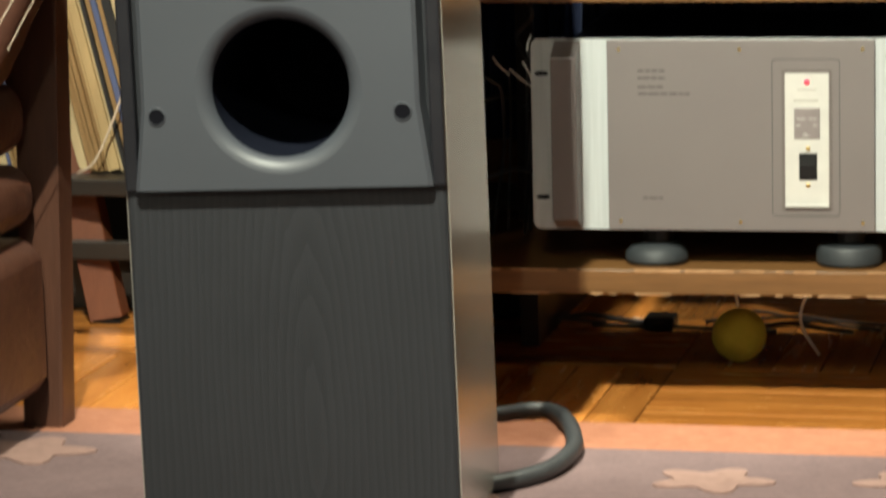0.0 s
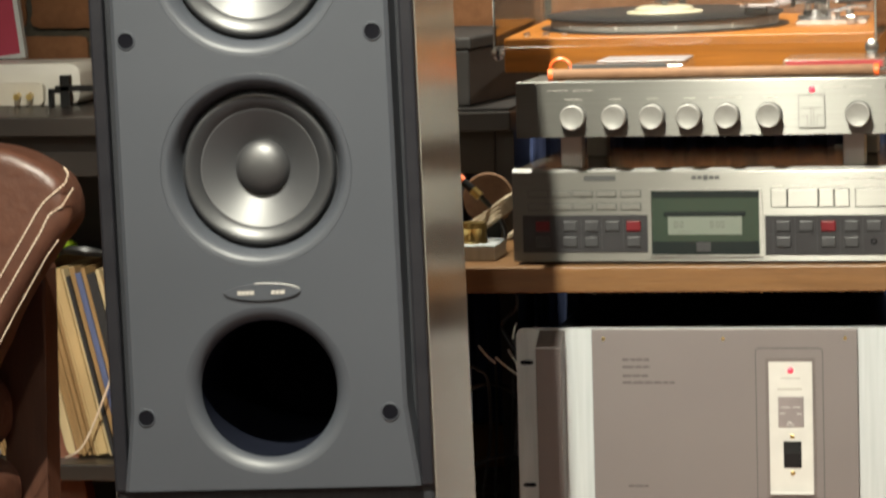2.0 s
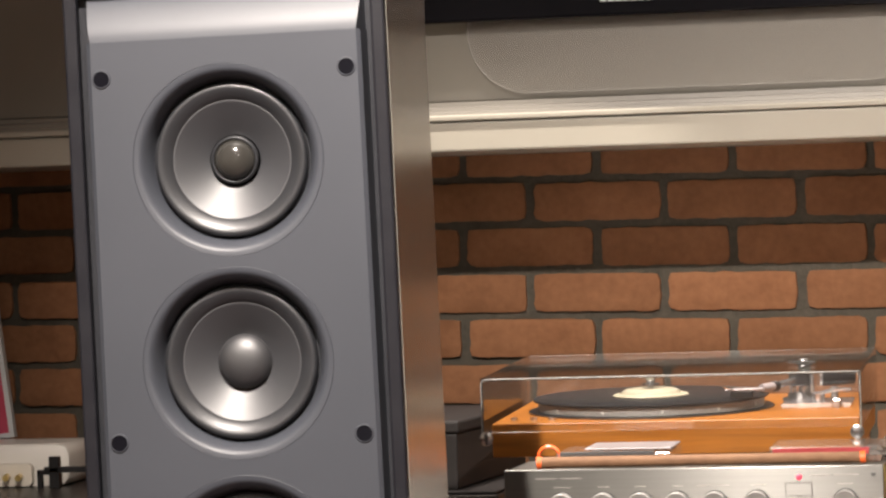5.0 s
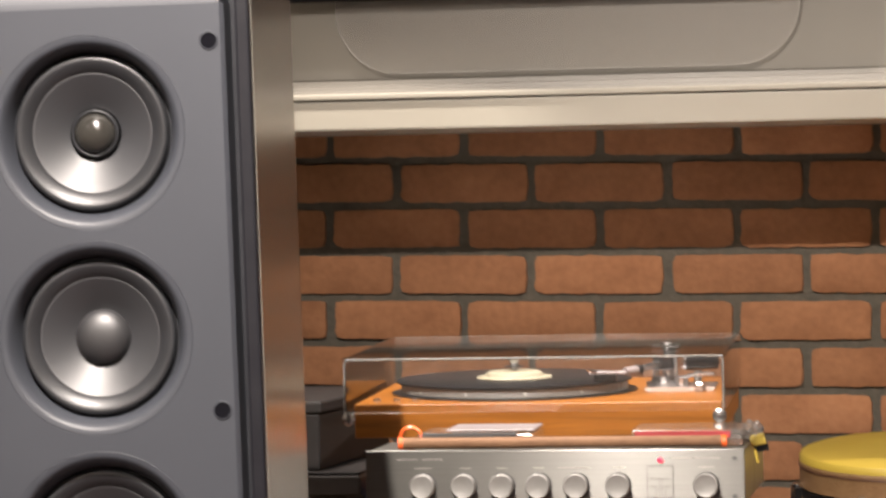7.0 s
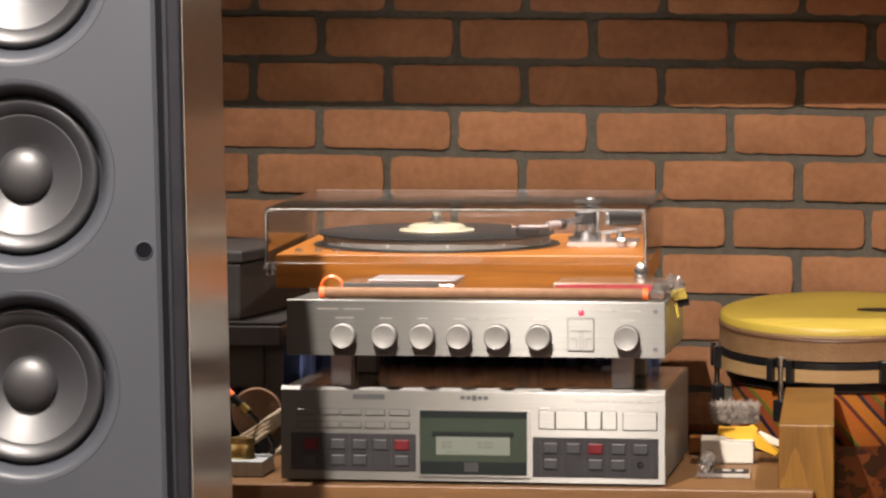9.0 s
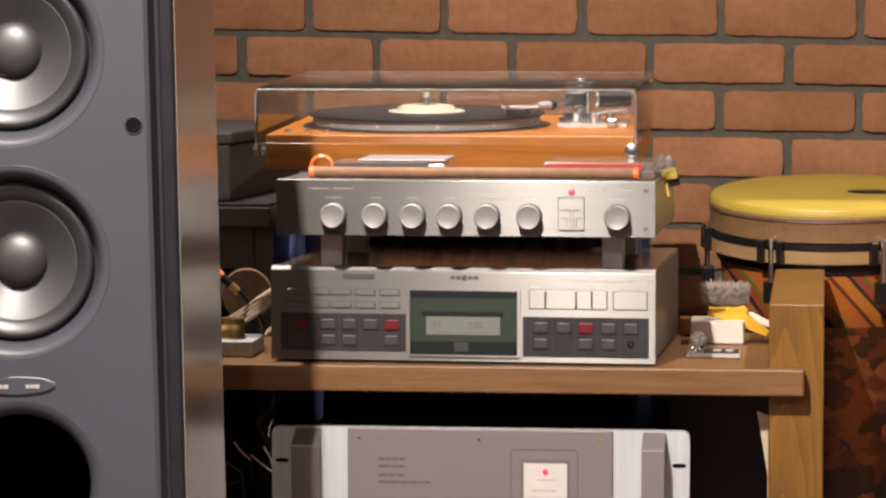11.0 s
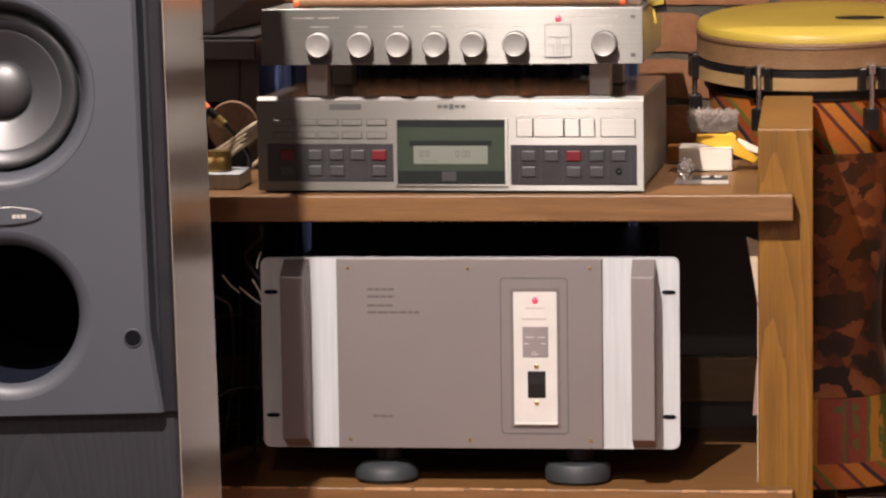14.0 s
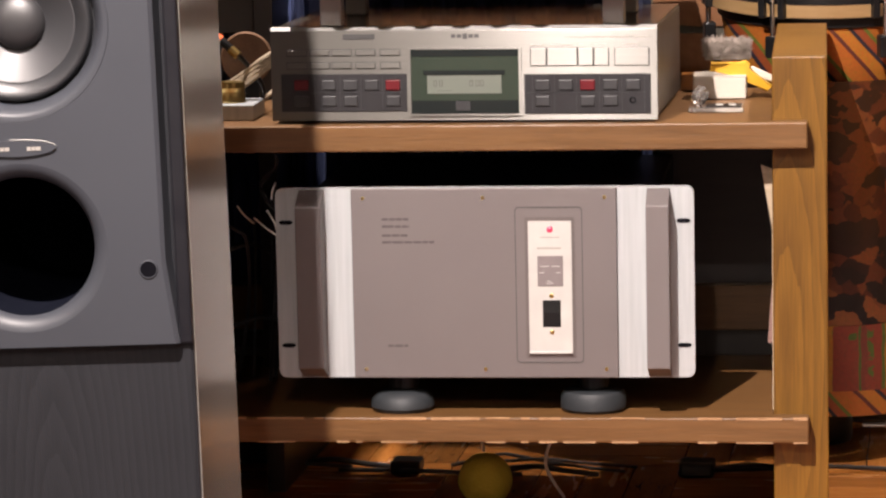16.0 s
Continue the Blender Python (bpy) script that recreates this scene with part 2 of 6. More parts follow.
M_BLKMETAL = material("black_metal", (0.012, 0.012, 0.013), 0.35, metal=0.5, colour2=(0.02, 0.02, 0.021), scale=30)
M_CARD = material("white_cardboard", (0.50, 0.46, 0.39), 0.7, colour2=(0.56, 0.52, 0.45), scale=20, bump=0.06)
M_YPLASTIC = material("yellow_plastic", (0.54, 0.29, 0.014), 0.4, colour2=(0.61, 0.35, 0.03), scale=20)
M_FUZZ = material("grey_fluff", (0.24, 0.20, 0.17), 0.95, colour2=(0.34, 0.29, 0.25), scale=60, bump=0.5)
M_BALL = material("faded_yellow_felt", (0.44, 0.41, 0.045), 0.9, colour2=(0.58, 0.54, 0.08), scale=60, bump=0.5, fine=0.5)
M_PUCK = material("slate_grey_rubber", (0.015, 0.018, 0.021), 0.6, colour2=(0.024, 0.028, 0.032), scale=30, bump=0.05)
M_CABLE = material("grey_cable_sheath", (0.022, 0.024, 0.027), 0.45, colour2=(0.032, 0.034, 0.037), scale=80, bump=0.1)
M_BRAID = material("braided_cream_cable", (0.42, 0.33, 0.22), 0.6, colour2=(0.55, 0.45, 0.32), scale=150, bump=0.5)
M_CLEARCBL = material("pale_cable", (0.72, 0.70, 0.66), 0.25)
M_ORANGE = material("orange_plastic", (0.75, 0.12, 0.02), 0.4)
M_REDCASE = material("dark_red_case_card", (0.26, 0.03, 0.035), 0.4, colour2=(0.32, 0.045, 0.05), scale=30)
M_TAN = material("brown_suede_disc", (0.14, 0.07, 0.035), 0.8, colour2=(0.19, 0.10, 0.05), scale=60, bump=0.2)
M_GREEN = material("lime_green_rubber", (0.30, 0.52, 0.02), 0.5)
M_PINK = material("crimson_pink_print", (0.30, 0.030, 0.065), 0.3, colour2=(0.35, 0.04, 0.08), scale=4)
M_WHITEPL = material("white_plastic", (0.52, 0.50, 0.46), 0.35, colour2=(0.58, 0.56, 0.51), scale=10)
M_NAVY = material("navy_cloth", (0.022, 0.033, 0.095), 0.85, colour2=(0.042, 0.060, 0.140), scale=12, stretch=(3, 1, 0.4), bump=0.2)
M_GREYBOX = material("dark_grey_case", (0.012, 0.010, 0.010), 0.55, colour2=(0.018, 0.016, 0.015), scale=12, bump=0.04, spec=0.25)
M_SPINES = [material("record_sleeve_spine_%s" % n, c, 0.55, colour2=tuple(min(1, v * 1.25) for v in c), scale=40, stretch=(1, 1, 0.2)) for n, c in
            (("cream", (0.46, 0.36, 0.21)), ("white", (0.58, 0.53, 0.44)), ("brown", (0.26, 0.16, 0.07)), ("black", (0.02, 0.02, 0.022)), ("red", (0.40, 0.08, 0.06)), ("tan", (0.42, 0.30, 0.15)), ("blue", (0.08, 0.10, 0.20)))]


def clear_material(name, tint, rough, amount):
    """Thin clear plastic: mostly see-through, with a gloss that grows at grazing view."""
    m = bpy.data.materials.new(name)
    m.use_nodes = True
    nt = m.node_tree
    b = nt.nodes["Principled BSDF"]
    b.inputs["Base Color"].default_value = (*tint, 1)
    b.inputs["Roughness"].default_value = rough
    tr = nt.nodes.new("ShaderNodeBsdfTransparent")
    gl = nt.nodes.new("ShaderNodeBsdfGlossy")
    gl.inputs["Roughness"].default_value = rough
    df = nt.nodes.new("ShaderNodeBsdfDiffuse")
    df.inputs["Color"].default_value = (*tint, 1)
    fr = nt.nodes.new("ShaderNodeFresnel")
    fr.inputs["IOR"].default_value = 1.45
    m1, m2 = nt.nodes.new("ShaderNodeMixShader"), nt.nodes.new("ShaderNodeMixShader")
    m1.inputs[0].default_value = amount
    nt.links.new(tr.outputs[0], m1.inputs[1]), nt.links.new(df.outputs[0], m1.inputs[2])
    nt.links.new(fr.outputs[0], m2.inputs[0])
    nt.links.new(m1.outputs[0], m2.inputs[1]), nt.links.new(gl.outputs[0], m2.inputs[2])
    nt.links.new(m2.outputs[0], nt.nodes["Material Output"].inputs[0])
    return m


M_ACRYLIC = clear_material("clear_acrylic", (0.75, 0.70, 0.62), 0.05, 0.007)
M_ACRYLIC_EDGE = clear_material("bright_acrylic_edge", (0.85, 0.82, 0.76), 0.1, 0.16)
M_CASE = clear_material("clear_plastic_case", (0.9, 0.88, 0.85), 0.08, 0.07)
M_PLATEGLASS = clear_material("frosted_clear_plate", (0.50, 0.47, 0.42), 0.2, 0.12)


def patterned(name, colours, scale, kind="triangles", rough=0.7):
    """Printed cloth in a few strong colours, in cells."""
    m = bpy.data.materials.new(name)
    m.use_nodes = True
    nt = m.node_tree
    b = nt.nodes["Principled BSDF"]
    b.inputs["Roughness"].default_value = rough
    tc = nt.nodes.new("ShaderNodeTexCoord")
    mp = nt.nodes.new("ShaderNodeMapping")
    mp.inputs["Scale"].default_value = {"triangles": (0.8, 0.8, 1.1), "stripes": (1, 0, 0)}.get(kind, (0.45, 0.45, 1.7))
    mp.inputs["Rotation"].default_value = {"triangles": (0.3, 0.5, 0.3), "stripes": (0, 0, 0)}.get(kind, (0, 0.35, 0))
    nt.links.new(tc.outputs["Object"], mp.inputs["Vector"])
    v = nt.nodes.new("ShaderNodeTexVoronoi")
    v.inputs["Scale"].default_value = scale
    v.distance = "EUCLIDEAN" if kind == "triangles" else "CHEBYCHEV"
    warp = nt.nodes.new("ShaderNodeTexNoise")
    warp.inputs["Scale"].default_value, warp.inputs["Detail"].default_value = scale * 0.6, 3
    nt.links.new(tc.outputs["Object"], warp.inputs["Vector"])
    bend = nt.nodes.new("ShaderNodeMix")
    bend.data_type, bend.blend_type = "RGBA", "ADD"
    bend.inputs[0].default_value = {"triangles": 0.05, "stripes": 0.004}.get(kind, 0.03)
    nt.links.new(mp.outputs["Vector"], bend.inputs[6]), nt.links.new(warp.outputs["Color"], bend.inputs[7])
    nt.links.new(bend.outputs[2], v.inputs["Vector"])
    sep = nt.nodes.new("ShaderNodeSeparateColor")
    nt.links.new(v.outputs["Color"], sep.inputs[0])
    ramp = nt.nodes.new("ShaderNodeValToRGB")
    ramp.color_ramp.interpolation = "CONSTANT"
    while len(ramp.color_ramp.elements) < len(colours):
        ramp.color_ramp.elements.new(0.5)
    for i, c in enumerate(colours):
        ramp.color_ramp.elements[i].position, ramp.color_ramp.elements[i].color = i / len(colours), (*c, 1)
    nt.links.new(sep.outputs[0], ramp.inputs["Fac"])
    nz = nt.nodes.new("ShaderNodeTexNoise")
    nz.inputs["Scale"].default_value = 220
    nt.links.new(tc.outputs["Object"], nz.inputs["Vector"])
    mx = nt.nodes.new("ShaderNodeMix")
    mx.data_type, mx.blend_type = "RGBA", "MULTIPLY"
    mx.inputs[0].default_value = 0.5
    nt.links.new(ramp.outputs["Color"], mx.inputs[6]), nt.links.new(nz.outputs["Color"], mx.inputs[7])
    nt.links.new(mx.outputs[2], b.inputs["Base Color"])
    bp = nt.nodes.new("ShaderNodeBump")
    bp.inputs["Strength"].default_value, bp.inputs["Distance"].default_value = 0.2, 0.001
    nt.links.new(nz.outputs["Fac"], bp.inputs["Height"])
    nt.links.new(bp.outputs["Normal"], b.inputs["Normal"])
    return m


def striped(name, stops, scale, slant, rough=0.7):
    """Printed cloth with crooked slanting stripes."""
    m = bpy.data.materials.new(name)
    m.use_nodes = True
    nt = m.node_tree
    b = nt.nodes["Principled BSDF"]
    b.inputs["Roughness"].default_value = rough
    tc, mp, wv = nt.nodes.new("ShaderNodeTexCoord"), nt.nodes.new("ShaderNodeMapping"), nt.nodes.new("ShaderNodeTexWave")
    mp.inputs["Rotation"].default_value = (0, slant, 0)
    wv.wave_type, wv.bands_direction, wv.wave_profile = "BANDS", "X", "SAW"
    wv.inputs["Scale"].default_value, wv.inputs["Distortion"].default_value = scale, 3.0
    wv.inputs["Detail"].default_value, wv.inputs["Detail Scale"].default_value = 2.0, 0.6
    ramp = nt.nodes.new("ShaderNodeValToRGB")
    ramp.color_ramp.interpolation = "CONSTANT"
    while len(ramp.color_ramp.elements) < len(stops):
        ramp.color_ramp.elements.new(0.5)
    for e, (at, c) in zip(ramp.color_ramp.elements, stops):
        e.position, e.color = at, (*c, 1)
    weave = nt.nodes.new("ShaderNodeTexNoise")
    weave.inputs["Scale"].default_value = 260
    mx = nt.nodes.new("ShaderNodeMix")
    mx.data_type, mx.blend_type = "RGBA", "MULTIPLY"
    mx.inputs[0].default_value = 0.5
    nt.links.new(tc.outputs["Object"], mp.inputs["Vector"]), nt.links.new(mp.outputs["Vector"], wv.inputs["Vector"])
    nt.links.new(tc.outputs["Object"], weave.inputs["Vector"]), nt.links.new(wv.outputs["Fac"], ramp.inputs["Fac"])
    nt.links.new(ramp.outputs["Color"], mx.inputs[6]), nt.links.new(weave.outputs["Color"], mx.inputs[7])
    nt.links.new(mx.outputs[2], b.inputs["Base Color"])
    return m


ORANGE = (0.42, 0.115, 0.008)
M_KENTE = striped("orange_stripe_print_cloth", [(0.0, ORANGE), (0.30, (0.10, 0.018, 0.012)), (0.38, (0.46, 0.16, 0.012)), (0.62, (0.012, 0.009, 0.024)), (0.70, (0.30, 0.06, 0.010)), (0.86, (0.12, 0.14, 0.012)), (0.94, ORANGE)], 5.5, 0.75)
M_BATIK = patterned("brown_black_print_cloth", [(0.115, 0.030, 0.011), (0.20, 0.062, 0.020), (0.012, 0.006, 0.006), (0.075, 0.018, 0.009), (0.150, 0.044, 0.015), (0.020, 0.008, 0.008)], 46, rough=0.38)
M_WOVEN = patterned("striped_woven_cloth", [(0.22, 0.036, 0.016), (0.06, 0.11, 0.014), (0.07, 0.12, 0.015), (0.40, 0.18, 0.012), (0.17, 0.03, 0.017)], 70, "stripes")
M_RUG = material("faded_purple_rug", (0.112, 0.078, 0.080), 0.95, colour2=(0.155, 0.106, 0.106), scale=22, bump=0.5, fine=0.6, spec=0.1)
M_RUGEDGE = material("salmon_rug_border", (0.22, 0.080, 0.042), 0.95, colour2=(0.33, 0.135, 0.075), scale=60, bump=0.5, fine=0.5)
M_RUGMOTIF = material("pale_pink_rug_motif", (0.20, 0.118, 0.100), 0.95, colour2=(0.26, 0.16, 0.135), scale=60, bump=0.5)


# ---- mesh helpers ----
BASES = {}


def thing(name, label, category, base=(0, 0, 0), group="", m=None, kind=""):
    ob = new(name)
    ob.empty_display_size = 0.05
    mat = m if m is not None else Matrix.Translation(base)
    ob.matrix_world = mat
    BASES[ob] = mat.inverted() if m is None else Matrix.Identity(4)
    return tagged(ob, label, category, group, kind)


def part(name, bm, mat, parent=None, label="", smooth=False, kind=""):
    me = bpy.data.meshes.new(name)
    if parent is not None:
        bm.transform(BASES[parent])
    bmesh.ops.recalc_face_normals(bm, faces=bm.faces)
    bm.to_mesh(me)
    bm.free()
    me.materials.append(mat)
    if smooth:
        for p in me.polygons:
            p.use_smooth = True
        me.set_sharp_from_angle(angle=radians(38))
    ob = new(name, me)
    if parent is not None:
        ob.parent = parent
        BASES[ob] = BASES[parent]
    else:
        BASES[ob] = Matrix.Identity(4)
    return tagged(ob, label, kind=kind)


def solid(name, bm, mat, label, category="", kind="", smooth=False):
    """One plain mesh that is a thing or a piece of the setting by itself."""
    ob = part(name, bm, mat, None, label, smooth, kind)
    return tagged(ob, category=category)


def box(x0, x1, y0, y1, z0, z1, bevel=0.0, seg=2, bm=None):
    own = bm is None
    b = bmesh.new()
    bmesh.ops.create_cube(b, size=1)
    for v in b.verts:
        v.co = Vector(((x0 + x1) / 2 + v.co.x * (x1 - x0), (y0 + y1) / 2 + v.co.y * (y1 - y0), (z0 + z1) / 2 + v.co.z * (z1 - z0)))
    if bevel:
        bmesh.ops.bevel(b, geom=b.edges[:], offset=bevel, segments=seg, affect="EDGES", profile=0.5)
    if own:
        return b
    merge(bm, b)
    return bm


def merge(bm, other):
    me = bpy.data.meshes.new("tmp")
    other.to_mesh(me)
    other.free()
    bm.from_mesh(me)
    bpy.data.meshes.remove(me)


def lathe(profile, seg=48, m=None, close=False):
    """Profile of (radius, height) turned about z, then moved by m."""
    bm = bmesh.new()
    rings = []
    for r, h in profile:
        if r < 1e-6:
            rings.append([bm.verts.new((0, 0, h))])
        else:
            rings.append([bm.verts.new((r * math.cos(2 * math.pi * i / seg), r * math.sin(2 * math.pi * i / seg), h)) for i in range(seg)])
    pairs = list(zip(rings, rings[1:])) + ([(rings[-1], rings[0])] if close else [])
    for a, b in pairs:
        for i in range(seg):
            j = (i + 1) % seg
            q = [a[i % len(a)], a[j % len(a)], b[j % len(b)], b[i % len(b)]]
            q = [v for k, v in enumerate(q) if v not in q[:k]]
            if len(q) > 2:
                bm.faces.new(q)
    if m is not None:
        bm.transform(m)
    return bm


def tube(points, r, seg=8, smooth=6, closed=False):
    """A round rod along a smoothed line of points."""
    pts = [Vector(p) for p in points]
    fine = []
    for i in range(len(pts) - 1):
        p0, p1, p2, p3 = pts[max(i - 1, 0)], pts[i], pts[i + 1], pts[min(i + 2, len(pts) - 1)]
        for k in range(smooth):
            t = k / smooth
            fine.append(0.5 * ((2 * p1) + (p2 - p0) * t + (2 * p0 - 5 * p1 + 4 * p2 - p3) * t * t + (3 * p1 - p0 - 3 * p2 + p3) * t ** 3))
    fine.append(pts[-1])
    bm = bmesh.new()
    rings = []
    for i, p in enumerate(fine):
        d = (fine[min(i + 1, len(fine) - 1)] - fine[max(i - 1, 0)]).normalized()
        up = Vector((0, 0, 1)) if abs(d.z) < 0.9 else Vector((0, 1, 0))
        a = d.cross(up).normalized()
        b = d.cross(a)
        rings.append([bm.verts.new(p + r * (math.cos(2 * math.pi * k / seg) * a + math.sin(2 * math.pi * k / seg) * b)) for k in range(seg)])
    for a, b in zip(rings, rings[1:]):
        for k in range(seg):
            bm.faces.new((a[k], a[(k + 1) % seg], b[(k + 1) % seg], b[k]))
    bm.faces.new(rings[0]), bm.faces.new(rings[-1][::-1])
    return bm


def slab(outline, y0, y1, bevel=0.0, seg=2):
    """A flat outline of (x, z), given thickness from y0 to y1."""
    bm = bmesh.new()
    a = [bm.verts.new((x, y0, z)) for x, z in outline]
    b = [bm.verts.new((x, y1, z)) for x, z in outline]
    fa, fb = bm.faces.new(a), bm.faces.new(b[::-1])
    n = len(a)
    for i in range(n):
        bm.faces.new((a[i], a[(i + 1) % n], b[(i + 1) % n], b[i]))
    if bevel:
        bmesh.ops.bevel(bm, geom=list(fa.edges) + list(fb.edges), offset=bevel, segments=seg, affect="EDGES", profile=0.5)
    return bm


def rounded(x0, x1, z0, z1, r, n=6):
    out = []
    for cx, cz, a in ((x1 - r, z1 - r, 0), (x0 + r, z1 - r, 90), (x0 + r, z0 + r, 180), (x1 - r, z0 + r, 270)):
        for k in range(n + 1):
            t = radians(a + 90 * k / n)
            out.append((cx + r * math.cos(t), cz + r * math.sin(t)))
    return out


def ring_slab(outer, inner, y0, y1):
    """A frame: an outline with a hole of as many points."""
    bm = bmesh.new()
    n = len(outer)
    rows = [[bm.verts.new((x, y, z)) for x, z in o] for o, y in ((outer, y0), (inner, y0), (inner, y1), (outer, y1))]
    for a, b in zip(rows, rows[1:] + rows[:1]):
        for i in range(n):
            j = (i + 1) % n
            bm.faces.new((a[i], a[j], b[j], b[i]))
    return bm


FACE = Matrix.Rotation(radians(90), 4, "X")      # turns z into -y: turned parts face the room


def facing(x, y, z):
    return Matrix.Translation((x, y, z)) @ FACE


# ---- the room ----
X0, X1, YB, YW, ZC = -2.6, 2.6, -5.0, 0.83, 2.5
ZF = -0.028         # top of the parquet
solid("floor", box(X0, X1, YB, YW + 0.2, -0.14, ZF - 0.008), M_BLKWOOD, "dark bed under the parquet blocks", kind="structure")
wall_north = solid("wall_north", box(X0, X1, YW + 0.0065, YW + 0.2, -0.14, 1.2), M_MORTAR, "red brick wall with dark mortar joints", kind="structure")
solid("wall_north_upper", box(X0, X1, 0.72, YW + 0.2, 1.149, ZC), M_WALL, "painted chimney breast above the mantel", kind="structure")
solid("wall_south", box(X0, X1, YB - 0.15, YB, -0.14, ZC), M_WALL, "plain painted wall", kind="structure")
solid("wall_east", box(X1, X1 + 0.15, YB - 0.15, YW + 0.2, -0.14, ZC), M_WALL, "plain painted wall", kind="structure")
solid("wall_west", box(X0 - 0.15, X0, YB - 0.15, YW + 0.2, -0.14, ZC), M_WALL, "plain painted wall", kind="structure")
solid("ceiling", box(X0 - 0.15, X1 + 0.15, YB - 0.15, YW + 0.2, ZC, ZC + 0.1), M_CEIL, "white painted ceiling", kind="structure")
# Trim rings added at every spot, fill included; none comes into view.
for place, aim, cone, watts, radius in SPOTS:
    d = thing("downlight", "small white trim ring added round an unseen ceiling spot", "downlight", place, "ceiling downlights")
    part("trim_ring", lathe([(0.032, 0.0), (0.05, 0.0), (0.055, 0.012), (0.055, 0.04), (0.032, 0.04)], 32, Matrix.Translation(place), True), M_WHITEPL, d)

# mantel: a flat front board under a stepped moulding
mantel = thing("mantel_shelf", "cream-white painted wooden mantel shelf on the brick wall", "mantel", (0, 0.6, 1.08))
part("front_board", box(-2.4, 2.4, 0.525, YW + 0.012, 1.0785, 1.118, 0.003), M_WHITE, mantel)
part("top_lip", box(-2.4, 2.4, 0.5205, 0.60, 1.1195, 1.1275, 0.002), M_WHITE, mantel)
cove = [(0.588, 1.128), (0.589, 1.1335), (0.600, 1.1345), (0.601, 1.140), (0.614, 1.1415), (0.615, 1.148), (0.72, 1.148), (0.72, 1.128)]
bm = bmesh.new()
rows = [[bm.verts.new((x, y, z)) for y, z in cove] for x in (-2.4, 2.4)]
for i in range(len(cove)):
    j = (i + 1) % len(cove)
    bm.faces.new((rows[0][i], rows[0][j], rows[1][j], rows[1][i]))
bm.faces.new(rows[0]), bm.faces.new(rows[1][::-1])
part("moulding", bm, M_FRIEZE, mantel)
part("frieze", box(-2.4, 2.4, 0.634, 0.718, 1.149, 1.45, 0.002), M_FRIEZE, mantel)

# television in front of the frieze
tv = thing("television", "large flat black television with a glossy lower bezel", "television", (-0.18, 0.60, 1.26))
TX0, TX1 = -0.76, 0.40
part("bottom_bezel", box(TX0, TX1, 0.598, 0.622, 1.256, 1.300, 0.004), M_TVBLK, tv)
part("side_bezel", box(TX0, TX0 + 0.035, 0.598, 0.622, 1.302, 1.93, 0.004), M_TVBLK, tv)
part("side_bezel", box(TX1 - 0.035, TX1, 0.598, 0.622, 1.302, 1.93, 0.004), M_TVBLK, tv)
part("top_bezel", box(TX0 + 0.036, TX1 - 0.036, 0.598, 0.622, 1.90, 1.93, 0.004), M_TVBLK, tv)
part("screen", box(TX0 + 0.036, TX1 - 0.036, 0.606, 0.62, 1.301, 1.899), M_SCREEN, tv, "dull grey unlit screen")
part("back_shell", box(TX0 + 0.05, TX1 - 0.05, 0.6225, 0.633, 1.275, 1.9), M_BLKMETAL, tv)
for i in range(7):
    part("maker_mark", box(-0.206 + i * 0.0105, -0.1975 + i * 0.0105, 0.5965, 0.5985, 1.275, 1.284), M_SILVER, tv, "small silver block")
part("sensor_window", box(0.168, 0.212, 0.5968, 0.5985, 1.274, 1.295, 0.0006, 1), M_LCDDARK, tv)

plate = thing("rounded_panel", "pale rounded clear plate below the television", "panel", (-0.1, 0.62, 1.15))
part("plate", slab(rounded(-0.395, 0.235, 1.157, 1.43, 0.085, 12), 0.622, 0.632, 0.003), M_PLATEGLASS, plate)
part("polished_rim", ring_slab(rounded(-0.3955, 0.2355, 1.1565, 1.4305, 0.0855, 12), rounded(-0.3935, 0.2335, 1.1585, 1.4285, 0.0835, 12), 0.6212, 0.6222), M_CASE, plate)

# ---- loudspeaker ----
A = math.atan2(0.0215, 0.236)
SPK = Matrix.Translation((-0.345, -0.7335, 0.006)) @ Matrix.Rotation(A, 4, "Z") @ Matrix.Rotation(radians(-1.03), 4, "Y")
spk = thing("tower_speaker", "tall black ash tower loudspeaker with a moulded grey baffle", "speaker", m=SPK)
CX = 0.0125         # the lean is taken about the foot
W, D, H = 0.1575, 0.29, 1.222
HZ = [0.6498, 0.8510, 1.047]
port_z = 0.4362
# cabinet: a box whose front upper part carries the baffle
cab = box(CX - W, CX + W, -0.012, D, -0.0275, H - 0.004, 0.004)
bmesh.ops.delete(cab, geom=[f for f in cab.faces if f.normal.y < -0.99], context="FACES")
part("cabinet", cab, M_ASH, spk, "black ash grained cabinet")
part("lower_front", box(CX - W + 0.004, CX + W - 0.004, -0.012, 0.004, -0.0235, 0.346), M_ASH_FRONT, spk, "black ash grained lower front")
part("stile", box(CX - W + 0.004, CX - 0.122, 0.0, 0.016, 0.3465, H - 0.01), M_ASH, spk)
part("stile", box(CX + 0.122, CX + W - 0.004, 0.0, 0.016, 0.3465, H - 0.01), M_ASH, spk)
part("side_panel", box(CX + W - 0.002, CX + W + 0.001, -0.008, D - 0.004, -0.0235, H - 0.012, 0.0006, 1), M_ASH_SHEEN, spk, "satin black ash side veneer, reflected light painted pale")
part("side_panel", box(CX - W - 0.001, CX - W + 0.002, -0.008, D - 0.004, -0.0235, H - 0.012, 0.0006, 1), M_ASH_SHEEN, spk, "satin black ash side veneer, reflected light painted pale")
part("front_edge", box(CX + W - 0.014, CX + W - 0.0002, -0.0165, -0.004, 0.338, H - 0.006, 0.0025), M_TRIM, spk)
